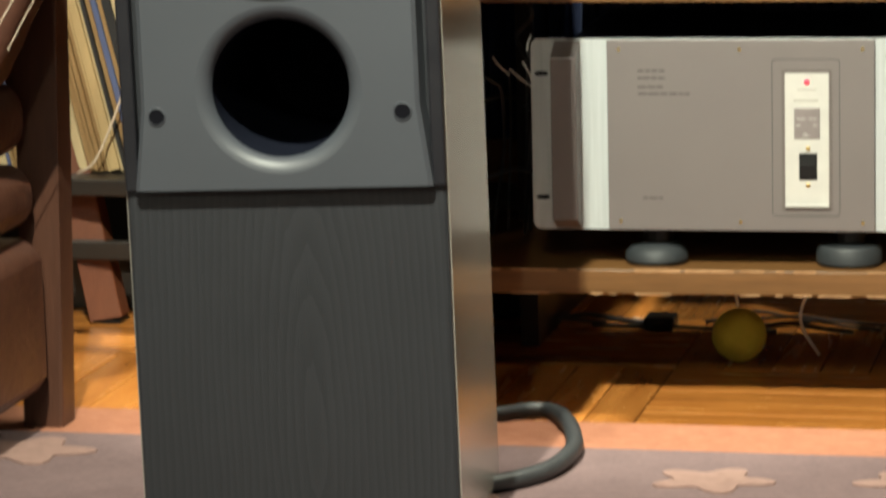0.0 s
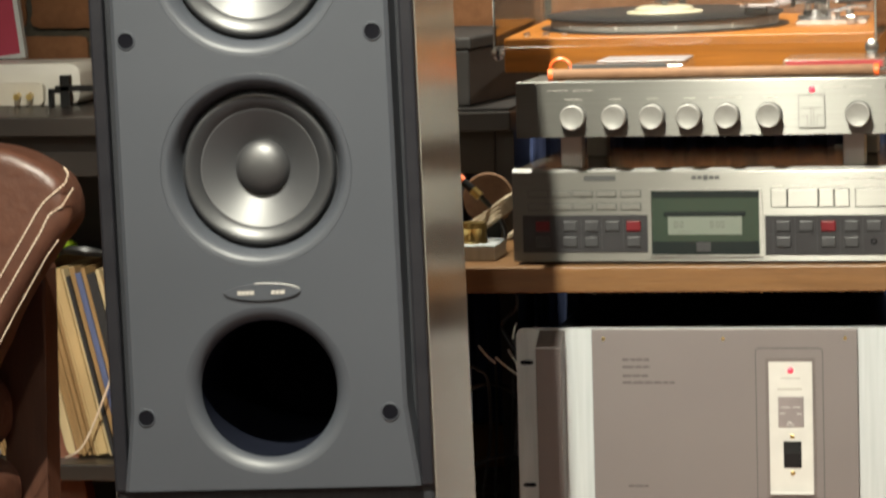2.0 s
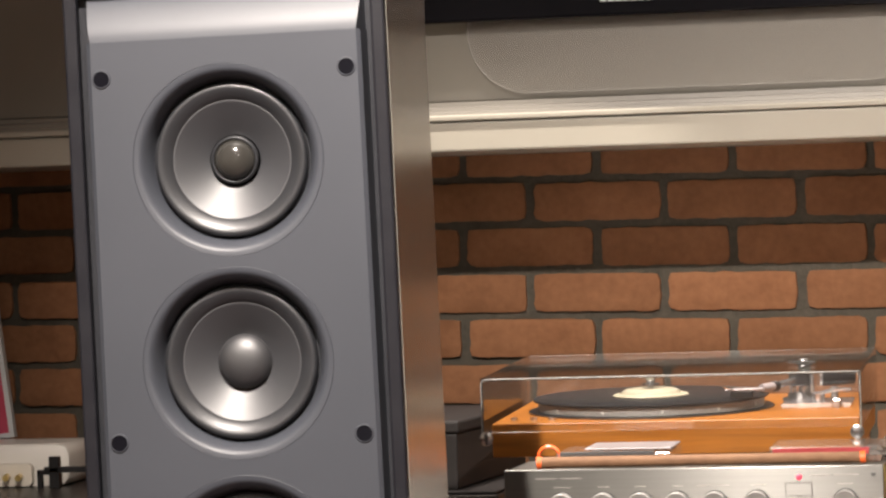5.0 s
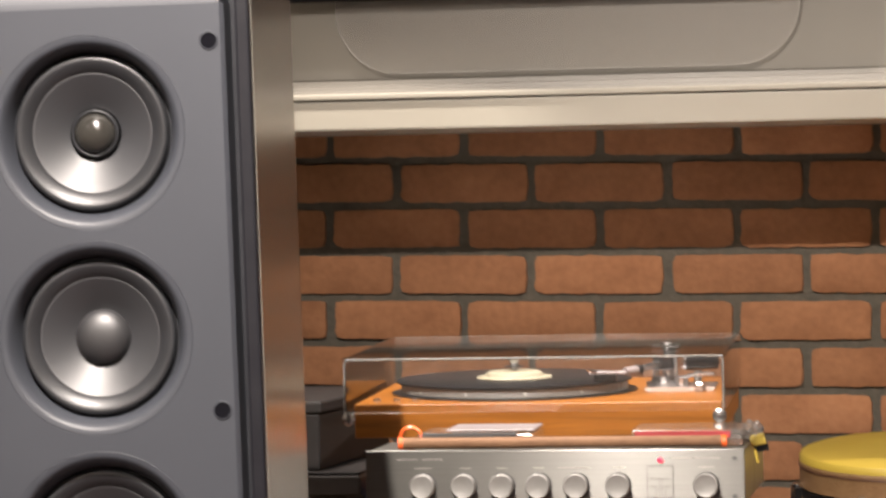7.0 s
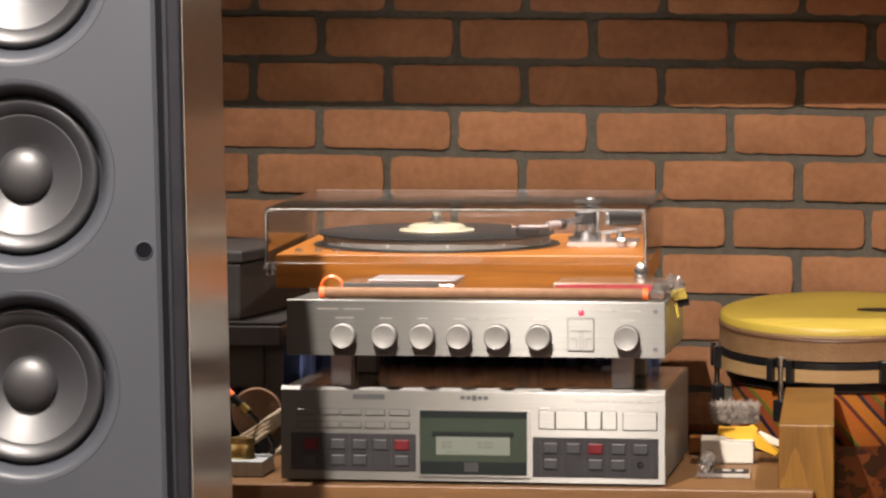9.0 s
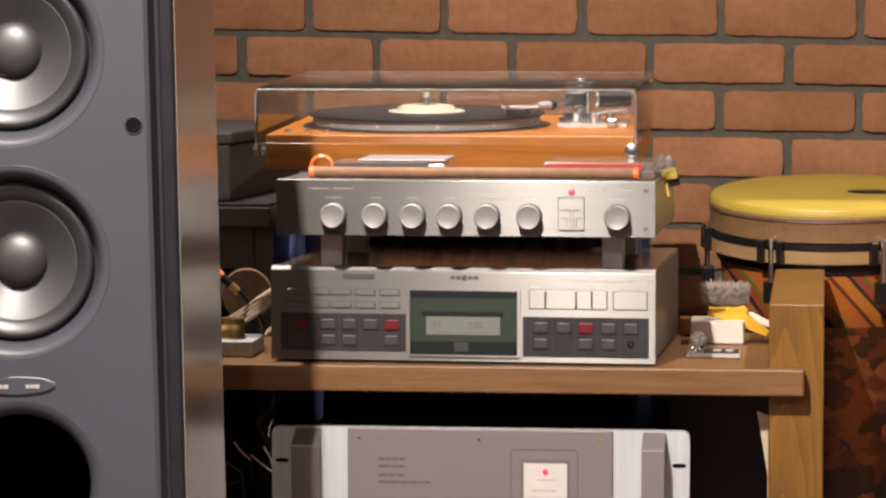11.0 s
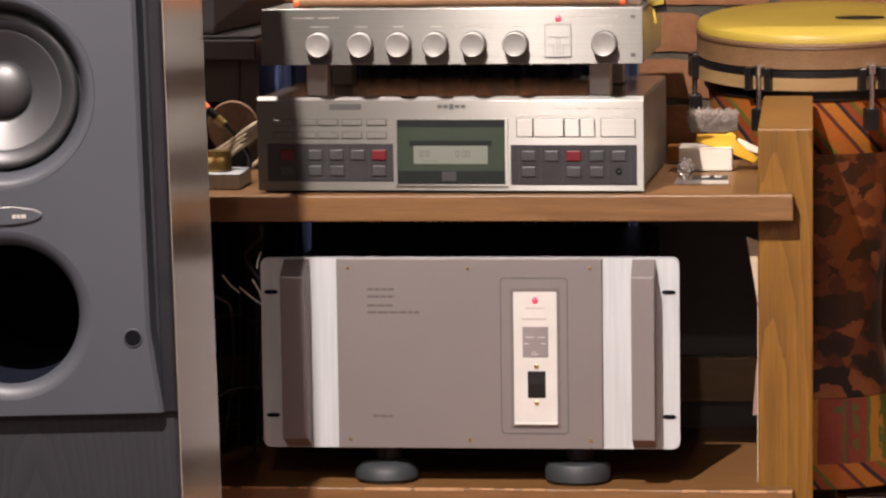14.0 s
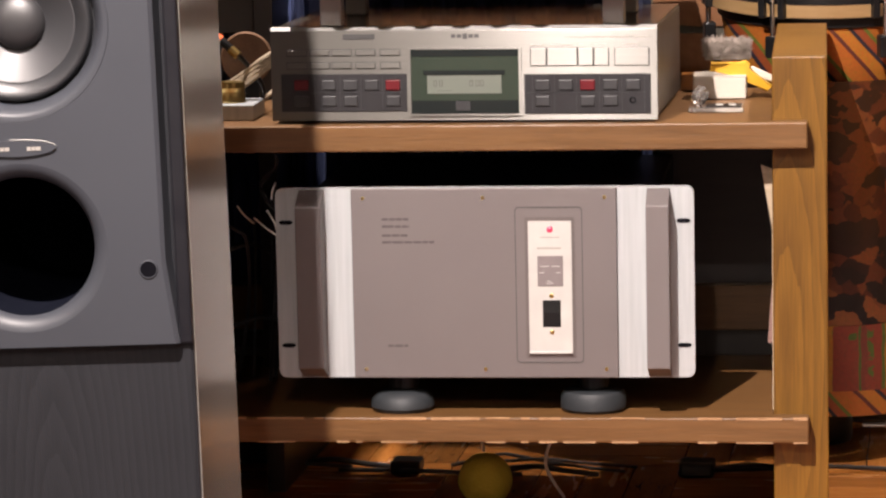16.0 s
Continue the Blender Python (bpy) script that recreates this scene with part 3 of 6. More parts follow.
part("front_edge", box(CX - W + 0.0002, CX - W + 0.014, -0.0165, -0.004, 0.338, H - 0.006, 0.0025), M_TRIM, spk)


def baffle_mesh():
    """The moulded baffle: sides narrow towards the top, a deep chamfer at the head, and four round openings."""
    bm = bmesh.new()
    zb, zt, yf, yb = 0.340, 1.213, -0.024, 0.0
    outer_x = lambda z: 0.1315 + 0.010 * max(0.0, (0.42 - z) / 0.08) ** 1.0 if z < 0.42 else 0.1315 - 0.002 * (z - 0.42)
    n = 64
    # bands of the face, one to each opening
    cuts = [zb, 0.5475, 0.755, 0.9535, 1.166]
    order = [(port_z, 0.0815), (HZ[0], 0.0935), (HZ[1], 0.0935), (HZ[2], 0.0935)]
    for k, (cz, r) in enumerate(order):
        z0, z1 = cuts[k], cuts[k + 1]
        inner, rim = [], []
        for i in range(n):
            t = 2 * math.pi * (i + 0.5) / n
            c, s = math.cos(t), math.sin(t)
            inner.append(bm.verts.new((CX + r * c, yf, cz + r * s)))
            hz = (z1 - cz) if s > 0 else (cz - z0)
            lim = outer_x(cz)
            f = min(lim / max(abs(c), 1e-6), hz / max(abs(s), 1e-6))
            zz = cz + f * s
            xx = f * c
            if f * abs(c) >= lim - 1e-6:
                xx = math.copysign(outer_x(zz), c)
            rim.append(bm.verts.new((CX + xx, yf, zz)))
        for i in range(n):
            j = (i + 1) % n
            a, b = rim[i], rim[j]
            extra = None
            if abs(abs(a.co.x - CX) - outer_x(a.co.z)) < 1e-5 and abs(b.co.z - z1) < 1e-6 or abs(abs(b.co.x - CX) - outer_x(b.co.z)) < 1e-5 and abs(a.co.z - z1) < 1e-6:
                extra = (math.copysign(outer_x(z1), a.co.x - CX), z1)
            elif abs(abs(a.co.x - CX) - outer_x(a.co.z)) < 1e-5 and abs(b.co.z - z0) < 1e-6 or abs(abs(b.co.x - CX) - outer_x(b.co.z)) < 1e-5 and abs(a.co.z - z0) < 1e-6:
                extra = (math.copysign(outer_x(z0), a.co.x - CX), z0)
            if extra and abs(a.co.z - b.co.z) > 1e-7 and abs(a.co.x - b.co.x) > 1e-7:
                e = bm.verts.new((CX + extra[0], yf, extra[1]))
                bm.faces.new((inner[i], a, e, b, inner[j]))
            else:
                bm.faces.new((inner[i], a, b, inner[j]))
        # the soft lip that rolls into the opening
        last = inner
        for dr, dy in ((((0.0036, 0.0006), (0.0076, 0.0024), (0.0112, 0.0054), (0.0134, 0.0090), (0.0146, 0.0125)) if k == 0 else ((0.0003, 0.0003), (0.0006, 0.0012), (0.0008, 0.006)))):
            ring = [bm.verts.new((CX + (r - dr) * math.cos(2 * math.pi * (i + 0.5) / n), yf + dy, cz + (r - dr) * math.sin(2 * math.pi * (i + 0.5) / n))) for i in range(n)]
            for i in range(n):
                bm.faces.new((last[i], ring[i], ring[(i + 1) % n], last[(i + 1) % n]))
            last = ring
    # side returns, head chamfer and foot
    zs = [zb, 0.36, 0.38, 0.40, 0.42, 0.5475, 0.755, 0.9535, 1.166]
    for sgn in (1, -1):
        strip = [[bm.verts.new((CX + sgn * (outer_x(z) + dx), y, z)) for dx, y in ((0, yf), (0.004, yf + 0.003), (0.0075, yb))] for z in zs]
        for a, b in zip(strip, strip[1:]):
            for i in range(2):
                bm.faces.new((a[i], a[i + 1], b[i + 1], b[i]))
    xt = outer_x(1.166)
    head = [(yf, 1.166), (yf + 0.0006, 1.171), (yf + 0.002, 1.1765), (yf + 0.0045, 1.183), (yf + 0.008, 1.190), (yf + 0.0115, 1.1965), (yf + 0.0155, 1.203), (yf + 0.0195, 1.2085), (yb, zt)]
    hr = [[bm.verts.new((CX - xt - k * 0.0008, y, z)), bm.verts.new((CX + xt + k * 0.0008, y, z))] for k, (y, z) in enumerate(head)]
    for a, b in zip(hr, hr[1:]):
        bm.faces.new((a[0], a[1], b[1], b[0]))
    for s in (0, 1):
        side = [h[s] for h in hr]
        e = bm.verts.new((side[-1].co.x, yb, 1.166))
        bm.faces.new(side + [e])
    xb = outer_x(zb)
    f = [bm.verts.new(v) for v in ((CX - xb, yf, zb), (CX + xb, yf, zb), (CX + xb + 0.0075, yb, zb - 0.004), (CX - xb - 0.0075, yb, zb - 0.004))]
    bm.faces.new(f)
    bmesh.ops.remove_doubles(bm, verts=bm.verts, dist=0.0004)
    return bm


baffle = part("baffle", baffle_mesh(), M_BAFFLE, spk, "moulded charcoal grey front baffle", smooth=True)
for p in baffle.data.polygons:
    if abs(p.normal.y) > 0.9995:
        p.use_smooth = False
part("port_tube", lathe([(0.0671, 0.0055), (0.0670, 0.0), (0.0668, -0.03), (0.0665, -0.26), (0.0, -0.26)], 64, facing(CX, -0.006, port_z)), M_PORT, spk, "deep black bass port", smooth=True)
for k, z in enumerate(HZ):
    at = facing(CX, -0.016, z)
    drv = part("driver", lathe([(0.0932, 0.0040), (0.0932, 0.0076), (0.0926, 0.0081), (0.0915, 0.0079), (0.0892, 0.0078), (0.0870, 0.0071), (0.0848, 0.0054), (0.0824, 0.0018), (0.0800, -0.0036), (0.0778, -0.0096), (0.0764, -0.0150)], 72, at), M_BAFFLE, spk, "round driver frame", smooth=True)
    part("surround", lathe([(0.0766, -0.0150), (0.0752, -0.0142), (0.0744, -0.0098), (0.0732, -0.0070), (0.0714, -0.0060), (0.0690, -0.0063), (0.0652, -0.0080), (0.0612, -0.0106), (0.0588, -0.0126), (0.0578, -0.0138)], 72, at), M_RUBBER, drv, "black rubber surround", smooth=True)
    part("cone", lathe([(0.0590, -0.0138), (0.0580, -0.0133), (0.0570, -0.0134), (0.0560, -0.0139), (0.049, -0.0176), (0.040, -0.0226), (0.032, -0.0272), (0.0250, -0.0312)], 72, at), M_CONE, drv, "grey polypropylene cone", smooth=True)
    if k < 2:
        part("dust_cap", lathe([(0.0268, -0.0302), (0.0262, -0.0276), (0.0243, -0.0240), (0.0208, -0.0208), (0.0162, -0.0184), (0.0112, -0.0168), (0.0056, -0.0160), (0.0, -0.0158)], 48, at), M_CAP, drv, "domed dark dust cap", smooth=True)
    else:
        part("tweeter_ring", lathe([(0.0235, -0.033), (0.0232, -0.0260), (0.0215, -0.0245), (0.0202, -0.0255), (0.0200, -0.033)], 48, at), M_RUBBER, drv, smooth=True)
        part("tweeter_dome", lathe([(0.0200, -0.0275), (0.0178, -0.0225), (0.0135, -0.0185), (0.0075, -0.0162), (0.0, -0.0155)], 48, at), M_HORN, drv, "translucent smoked tweeter dome", smooth=True)
for z in (0.4125, 0.7785, 1.1305):
    for s in (-1, 1):
        at = facing(CX + s * 0.1197 - 0.0005, -0.0242, z)
        # The disc lies on the baffle; its black is the hole's shade.
        hole = part("grille_socket", lathe([(0.0078, 0.0), (0.0078, 0.0005), (0.0, 0.0006)], 28, at), M_DARK, spk, "round grille socket, its shaded hole a flat black disc", smooth=True)
        part("socket_rim", lathe([(0.0092, 0.0001), (0.0086, 0.0010), (0.0079, 0.0011), (0.0076, 0.0002)], 28, at), M_BAFFLE, hole, smooth=True)
badge_out = [(CX + 0.0375 * math.cos(t) * (1 - 0.0), 0.532 + 0.0078 * math.sin(t) * abs(math.sin(t)) ** 0.25) for t in [2 * math.pi * k / 40 for k in range(40)]]
badge = part("badge", slab(badge_out, -0.0262, -0.0242, 0.0006), M_BAFFLE, spk, "pointed oval maker badge")
arc = [(CX + 0.0372 * math.cos(t), 0.5332 + 0.0074 * math.sin(t)) for t in [radians(100 - 96 * k / 14) for k in range(15)]]
part("badge_rim", tube([(x, -0.0258, z) for x, z in arc], 0.0004, 6, 2), M_ALU_KNOB, badge, "bright silver upper edge", smooth=True)
bars = bmesh.new()
for x0, x1 in ((-0.0235, -0.0205), (-0.0198, -0.0165), (-0.0158, -0.0125), (-0.0118, -0.0075), (0.0095, 0.0130), (0.0138, 0.0170), (0.0178, 0.0225)):
    box(CX + x0, CX + x1, -0.0268, -0.0261, 0.5300, 0.5335, bm=bars)
part("badge_mark", bars, M_PRINT_PALE, badge, "two rows of small white marks")
part("plinth_foot", box(CX - W + 0.01, CX + W - 0.01, 0.01, D - 0.01, -0.0338, -0.0275), M_TRIM, spk)

# ---- rack ----
rack = thing("equipment_rack", "low wooden equipment rack with thick oak side panels and walnut shelves", "rack", (0, 0.2, 0))
PX0, PX1, PD, PZ = 0.335, 0.398, 0.45, 0.551
part("side_panel", box(PX0, PX1, 0.0, PD + 0.02, ZF, PZ, 0.002), M_OAK, rack, "golden oak side panel")
part("side_panel", box(-PX1 - 0.06, -PX0 - 0.06, 0.0, PD, ZF, PZ, 0.002), M_OAK, rack, "golden oak side panel")
LX = -PX0 - 0.0595
for z0, z1 in ((0.448, 0.477), (0.106, 0.134)):
    sh = part("shelf", box(LX, PX0 - 0.0005, 0.0, 0.386, z0, z1, 0.0015), M_WALNUT, rack, "walnut shelf board")
    part("shelf_front", box(LX - 0.04, 0.3755, -0.026, -0.0005, z0 - 0.0005, z1 + 0.0008, 0.0018), M_WALNUT, rack, "worn walnut front edge")
    if z0 < 0.2:
        random.seed(5)
        chips = bmesh.new()
        x = LX
        while x < 0.37:
            w = random.uniform(0.01, 0.06)
            if random.random() < 0.75:
                box(x, min(x + w, 0.374), -0.0268, -0.0246, z1 - random.uniform(0.0005, 0.002), z1 + 0.0012, bm=chips)
            if random.random() < 0.6:
                box(x, min(x + w * 0.8, 0.374), -0.0268, -0.0246, z0 - 0.0010, z0 + random.uniform(0.0002, 0.0012), bm=chips)
            x += w + random.uniform(0.002, 0.02)
        part("chipped_edge", chips, M_WORN, sh, "chipped pale edge", kind="stuff")
part("back_rail", box(LX, PX0 - 0.0005, 0.3665, 0.3855, 0.170, 0.228, 0.002), M_WALNUT, rack, "low walnut back rail")
# Added board: keeps the right end dark and the spot off the bricks behind.
part("back_board", box(0.178, PX0 - 0.0005, 0.3865, 0.394, 0.134, 0.447, 0.001), M_BLKWOOD, rack, "black-brown board added to darken the rack's right end")
# The cloth is carried up to darken the gap below the preamplifier too.
cloth = bmesh.new()
cols = [(LX + 0.001 + 0.570 * i / 120, 0.398 + 0.006 * math.sin(i * 0.9) + 0.003 * math.sin(i * 2.3)) for i in range(121)]
lo, hi = [[cloth.verts.new((x, y, z)) for x, y in cols] for z in (0.160, 0.622)]
lo2, hi2 = [[cloth.verts.new((x, y + 0.004, z)) for x, y in cols] for z in (0.160, 0.622)]
for i in range(120):
    cloth.faces.new((lo[i], lo[i + 1], hi[i + 1], hi[i])), cloth.faces.new((lo2[i], lo2[i + 1], hi2[i + 1], hi2[i]))
    cloth.faces.new((hi[i], hi[i + 1], hi2[i + 1], hi2[i])), cloth.faces.new((lo[i], lo[i + 1], lo2[i + 1], lo2[i]))
solid("backing_cloth", cloth, M_NAVY, "dark navy cloth hung behind the rack", "cloth", smooth=True)

sheets = thing("folded_sheet", "pale folded paper sheet tucked beside the oak panel", "paper", (0.325, 0.02, 0.134))
part("sheet", slab([(0.3215, 0.424), (0.3345, 0.419), (0.3345, 0.345), (0.3312, 0.366)], 0.020, 0.022), M_BRAID, sheets)
part("fold", slab([(0.3340, 0.344), (0.3348, 0.344), (0.3348, 0.136), (0.3335, 0.136)], 0.020, 0.022), M_BRAID, sheets)
part("corner", slab([(0.3345, 0.285), (0.3345, 0.214), (0.3282, 0.215), (0.3325, 0.272)], 0.0225, 0.0245), M_RUGMOTIF, sheets, "pinkish corner")

# ---- power amplifier ----
amp = thing("power_amplifier", "large taupe rack power amplifier with silver side strips", "amplifier", (0, 0, 0.16))
AZ0, AZ1 = 0.178, 0.402
part("chassis", box(-0.205, 0.205, 0.0125, 0.362, AZ0 + 0.008, AZ1 - 0.006, 0.002), M_BLKMETAL, amp)
ears = slab(rounded(-0.2445, 0.2445, AZ0, AZ1, 0.008), 0.0, 0.012, 0.0008)
front = part("faceplate", ears, M_SILVER, amp, "pale silver rack faceplate")
part("centre_panel", box(-0.1545, 0.1555, -0.0045, -0.0004, AZ0 + 0.0002, AZ1 - 0.0002, 0.001), M_TAUPE, amp, "taupe centre panel")
for s in (-1, 1):
    hx0, hx1 = (0.1905, 0.2172) if s > 0 else (-0.2165, -0.1865)
    sec = [(-0.0005, AZ0 + 0.001), (-0.034, AZ0 + 0.016), (-0.034, AZ1 - 0.018), (-0.0005, AZ1 - 0.001)]
    hb = bmesh.new()
    a, b = [[hb.verts.new((x, y, z)) for y, z in sec] for x in (hx0, hx1)]
    hb.faces.new(a), hb.faces.new(b[::-1])
    for i in range(4):
        hb.faces.new((a[i], a[(i + 1) % 4], b[(i + 1) % 4], b[i]))
    bmesh.ops.bevel(hb, geom=hb.edges[:], offset=0.0012, segments=2, affect="EDGES", profile=0.5)
    part("handle", hb, M_TAUPE, amp, "taupe bar handle")
    for z in (AZ0 + 0.038, AZ0 + 0.184):
        x = s * 0.2325
        part("mounting_slot", slab([(x + 0.0052 * math.cos(t) + 0.003 * (1 if math.cos(t) > 0 else -1), z + 0.0026 * math.sin(t)) for t in [2 * math.pi * (k + 0.5) / 16 for k in range(16)]], -0.0006, 0.001), M_DARK, amp, "rack slot, its shaded opening a flat dark slab")
bez = rounded(0.037, 0.1155, 0.196, 0.3795, 0.005)
part("bezel_groove", ring_slab(bez, rounded(0.0378, 0.1147, 0.1968, 0.3787, 0.0045), -0.0050, -0.0040), M_PRINT_GAP, amp)
part("meter_frame", ring_slab(rounded(0.0485, 0.1062, 0.2035, 0.3675, 0.001), rounded(0.0522, 0.1028, 0.2068, 0.3635, 0.001), -0.0056, -0.0042), M_TAUPE_DK, amp)
wp = part("meter_plate", box(0.0523, 0.1027, -0.0052, -0.0044, 0.2070, 0.3633), M_PLATE, amp, "white recessed indicator plate")
part("plate_sill", box(0.0523, 0.1027, -0.0085, -0.0046, 0.2070, 0.2095, 0.0005, 1), M_PLATE, wp)
part("lamp", lathe([(0.0034, 0.0), (0.0034, 0.0012), (0.0022, 0.0022), (0.0, 0.0026)], 20, facing(0.0776, -0.0052, 0.3535)), M_LED, wp, "red glowing lamp", smooth=True)
part("printed_mark", box(0.0665, 0.0888, -0.00545, -0.0051, 0.3432, 0.3446), M_PRINT_PALE, wp)
part("printed_mark", box(0.0625, 0.0905, -0.00545, -0.0051, 0.3300, 0.3322), M_PRINT_PALE, wp)
mp_ = part("logo_tile", box(0.0628, 0.0926, -0.0060, -0.0050, 0.2865, 0.3222, 0.0004, 1), M_TILE, wp, "pale grey square tile")
lines = bmesh.new()
for x0, x1, z in ((0.066, 0.0765, 0.3095), (0.0795, 0.089, 0.3095), (0.0645, 0.0705, 0.302), (0.0845, 0.090, 0.302), (0.074, 0.0785, 0.292), (0.0725, 0.081, 0.2895)):
    box(x0, x1, -0.0063, -0.0059, z, z + 0.0009, bm=lines)
part("tile_lines", lines, M_PLATE, mp_)
sw = part("rocker_switch", box(0.0683, 0.0892, -0.0062, -0.0050, 0.2385, 0.2700, 0.0006, 1), M_BLKMETAL, wp, "black rocker switch")
rk = bmesh.new()
vs = [rk.verts.new(v) for v in ((0.0700, -0.0064, 0.2403), (0.0875, -0.0064, 0.2403), (0.0875, -0.0078, 0.2555), (0.0700, -0.0078, 0.2555), (0.0700, -0.0064, 0.2685), (0.0875, -0.0064, 0.2685), (0.0700, -0.006, 0.2403), (0.0875, -0.006, 0.2403), (0.0700, -0.006, 0.2685), (0.0875, -0.006, 0.2685))]
for q in ((0, 1, 2, 3), (3, 2, 5, 4), (0, 3, 4, 8, 6), (1, 7, 9, 5, 2), (6, 7, 1, 0), (4, 5, 9, 8)):
    rk.faces.new([vs[i] for i in q])
part("rocker", rk, M_BLKMETAL, sw)
for z in (0.2755, 0.2325):
    part("screw", lathe([(0.0027, 0.0), (0.0027, 0.0008), (0.0015, 0.0014), (0.0, 0.0014)], 14, facing(0.0787, -0.0052, z)), M_BRASS, wp, smooth=True)
for x in (-0.1405, 0.0, 0.1415):
    for z in (0.1885, 0.3905):
        part("screw", lathe([(0.0021, 0.0), (0.0021, 0.0006), (0.0, 0.0010)], 12, facing(x, -0.0045, z)), M_BRASS, amp, "small brass screw", smooth=True)
for x0, x1, z in ((-0.1185, -0.0870, 0.3660), (-0.1185, -0.0862, 0.3575), (-0.1185, -0.0880, 0.3470), (-0.1185, -0.0575, 0.3390), (-0.1140, -0.0905, 0.2165)):
    pm = bmesh.new()
    x = x0
    while x < x1 - 0.001:
        w = min(random.uniform(0.006, 0.014), x1 - x)
        box(x, x + w, -0.00475, -0.0043, z - 0.0016, z + 0.0012, bm=pm)
        x += w + 0.0012
    part("printed_line", pm, M_PRINT_SOFT, amp)
for x in (-0.1025, 0.1235):
    part("amplifier_foot", lathe([(0.0, 0.0), (0.018, 0.0), (0.018, 0.0275), (0.0, 0.0275)], 24, Matrix.Translation((x, 0.040, 0.1588))), M_BLKMETAL, amp)
    part("amplifier_foot", lathe([(0.0, 0.0), (0.018, 0.0), (0.018, 0.0515), (0.0, 0.0515)], 24, Matrix.Translation((x + 0.045, 0.30, 0.1348))), M_BLKMETAL, amp)
    pk = thing("isolation_puck", "round slate-grey rubber puck under the amplifier", "puck", (x, 0.04, 0.1345), "pucks under the amplifier")
    part("pad", lathe([(0.0, 0.0), (0.034, 0.0), (0.0375, 0.005), (0.0365, 0.0135), (0.030, 0.021), (0.020, 0.024), (0.0, 0.0242)] if x < 0 else
                      [(0.0, 0.0), (0.035, 0.0), (0.0385, 0.004), (0.0385, 0.018), (0.035, 0.0235), (0.020, 0.0242), (0.0, 0.0242)], 40, Matrix.Translation((x, 0.028, 0.1347))), M_PUCK, pk, smooth=True)

# ---- disc player ----
cd = thing("disc_player", "silver compact disc player with a green display window", "disc player", (-0.02, 0, 0.478))
CX0, CX1, CZ0, CZ1 = -0.2465, 0.2055, 0.4805, 0.590
part("case", box(CX0 + 0.002, CX1 - 0.002, 0.0065, 0.332, CZ0 + 0.002, CZ1 - 0.003, 0.002), M_CDSIDE, cd, "grey metal case sides")
part("top_cover", box(CX0 + 0.003, CX1 - 0.003, 0.008, 0.331, CZ1 - 0.0030, CZ1 - 0.0010, 0.0006, 1), M_LID_BLK, cd, "dark brown metal top cover")
part("front_panel", box(CX0, CX1, 0.0, 0.006, CZ0, CZ1 - 0.0043, 0.0008), M_ALU_PALE, cd, "brushed aluminium front panel")
chamfer = bmesh.new()
ends = [[chamfer.verts.new((x, y, z)) for y, z in ((0.0, CZ1 - 0.0042), (0.0036, CZ1 - 0.0002), (0.0062, CZ1), (0.0062, CZ1 - 0.0042))] for x in (CX0 + 0.0005, CX1 - 0.0005)]
chamfer.faces.new(ends[0]), chamfer.faces.new(ends[1][::-1])
for i in range(4):
    chamfer.faces.new((ends[0][i], ends[0][(i + 1) % 4], ends[1][(i + 1) % 4], ends[1][i]))
part("top_chamfer", chamfer, M_ALU_KNOB, cd, "bright chamfered upper edge")
part("left_key_field", box(-0.2345, -0.0862, -0.0012, 0.0002, 0.4915, 0.5352, 0.0004, 1), M_KEYBED, cd, "charcoal key field")
part("right_key_field", box(0.0512, 0.1973, -0.0012, 0.0002, 0.4878, 0.5340, 0.0004, 1), M_KEYBED, cd, "charcoal key field")
dsp = part("display_window", box(-0.0812, 0.0450, -0.0014, 0.0002, 0.4885, 0.5632, 0.0003, 1), M_LCD, cd, "dark green display window")
part("window_frame", ring_slab(rounded(-0.0842, 0.0482, 0.4863, 0.5649, 0.0006, 2), rounded(-0.0812, 0.0450, 0.4883, 0.5633, 0.0005, 2), -0.0026, 0.0), M_ALU_PALE, cd)
part("display_top_band", box(-0.0806, 0.0444, -0.0019, -0.0013, 0.5550, 0.5626), M_LCDDARK, dsp)
part("display_hood", box(-0.0665, 0.0290, -0.0026, -0.0013, 0.5335, 0.5390, 0.0004, 1), M_LCDDARK, dsp)
part("display_pane", box(-0.0620, 0.0245, -0.0020, -0.0013, 0.5120, 0.5330), M_LCDPANE, dsp, "pale liquid crystal pane")
part("display_base_band", box(-0.0807, 0.0445, -0.0020, -0.0013, 0.4890, 0.5040), M_LCDDARK, dsp)
part("drawer_key", box(-0.0290, -0.0120, -0.0030, -0.0019, 0.4920, 0.5030, 0.0006, 1), M_GREYKEY, dsp)
for x in (-0.0545, -0.0480, -0.0125 + 0.0, -0.0055, 0.0):
    part("digit", ring_slab(rounded(x, x + 0.0040, 0.5203, 0.5272, 0.0003, 1), rounded(x + 0.0007, x + 0.0033, 0.5210, 0.5265, 0.0003, 1), -0.00225, -0.0019), M_PRINT_SOFT, dsp)
part("display_line", box(-0.0500, -0.0330, -0.00225, -0.0019, 0.5150, 0.5156), M_PRINT_SOFT, dsp)
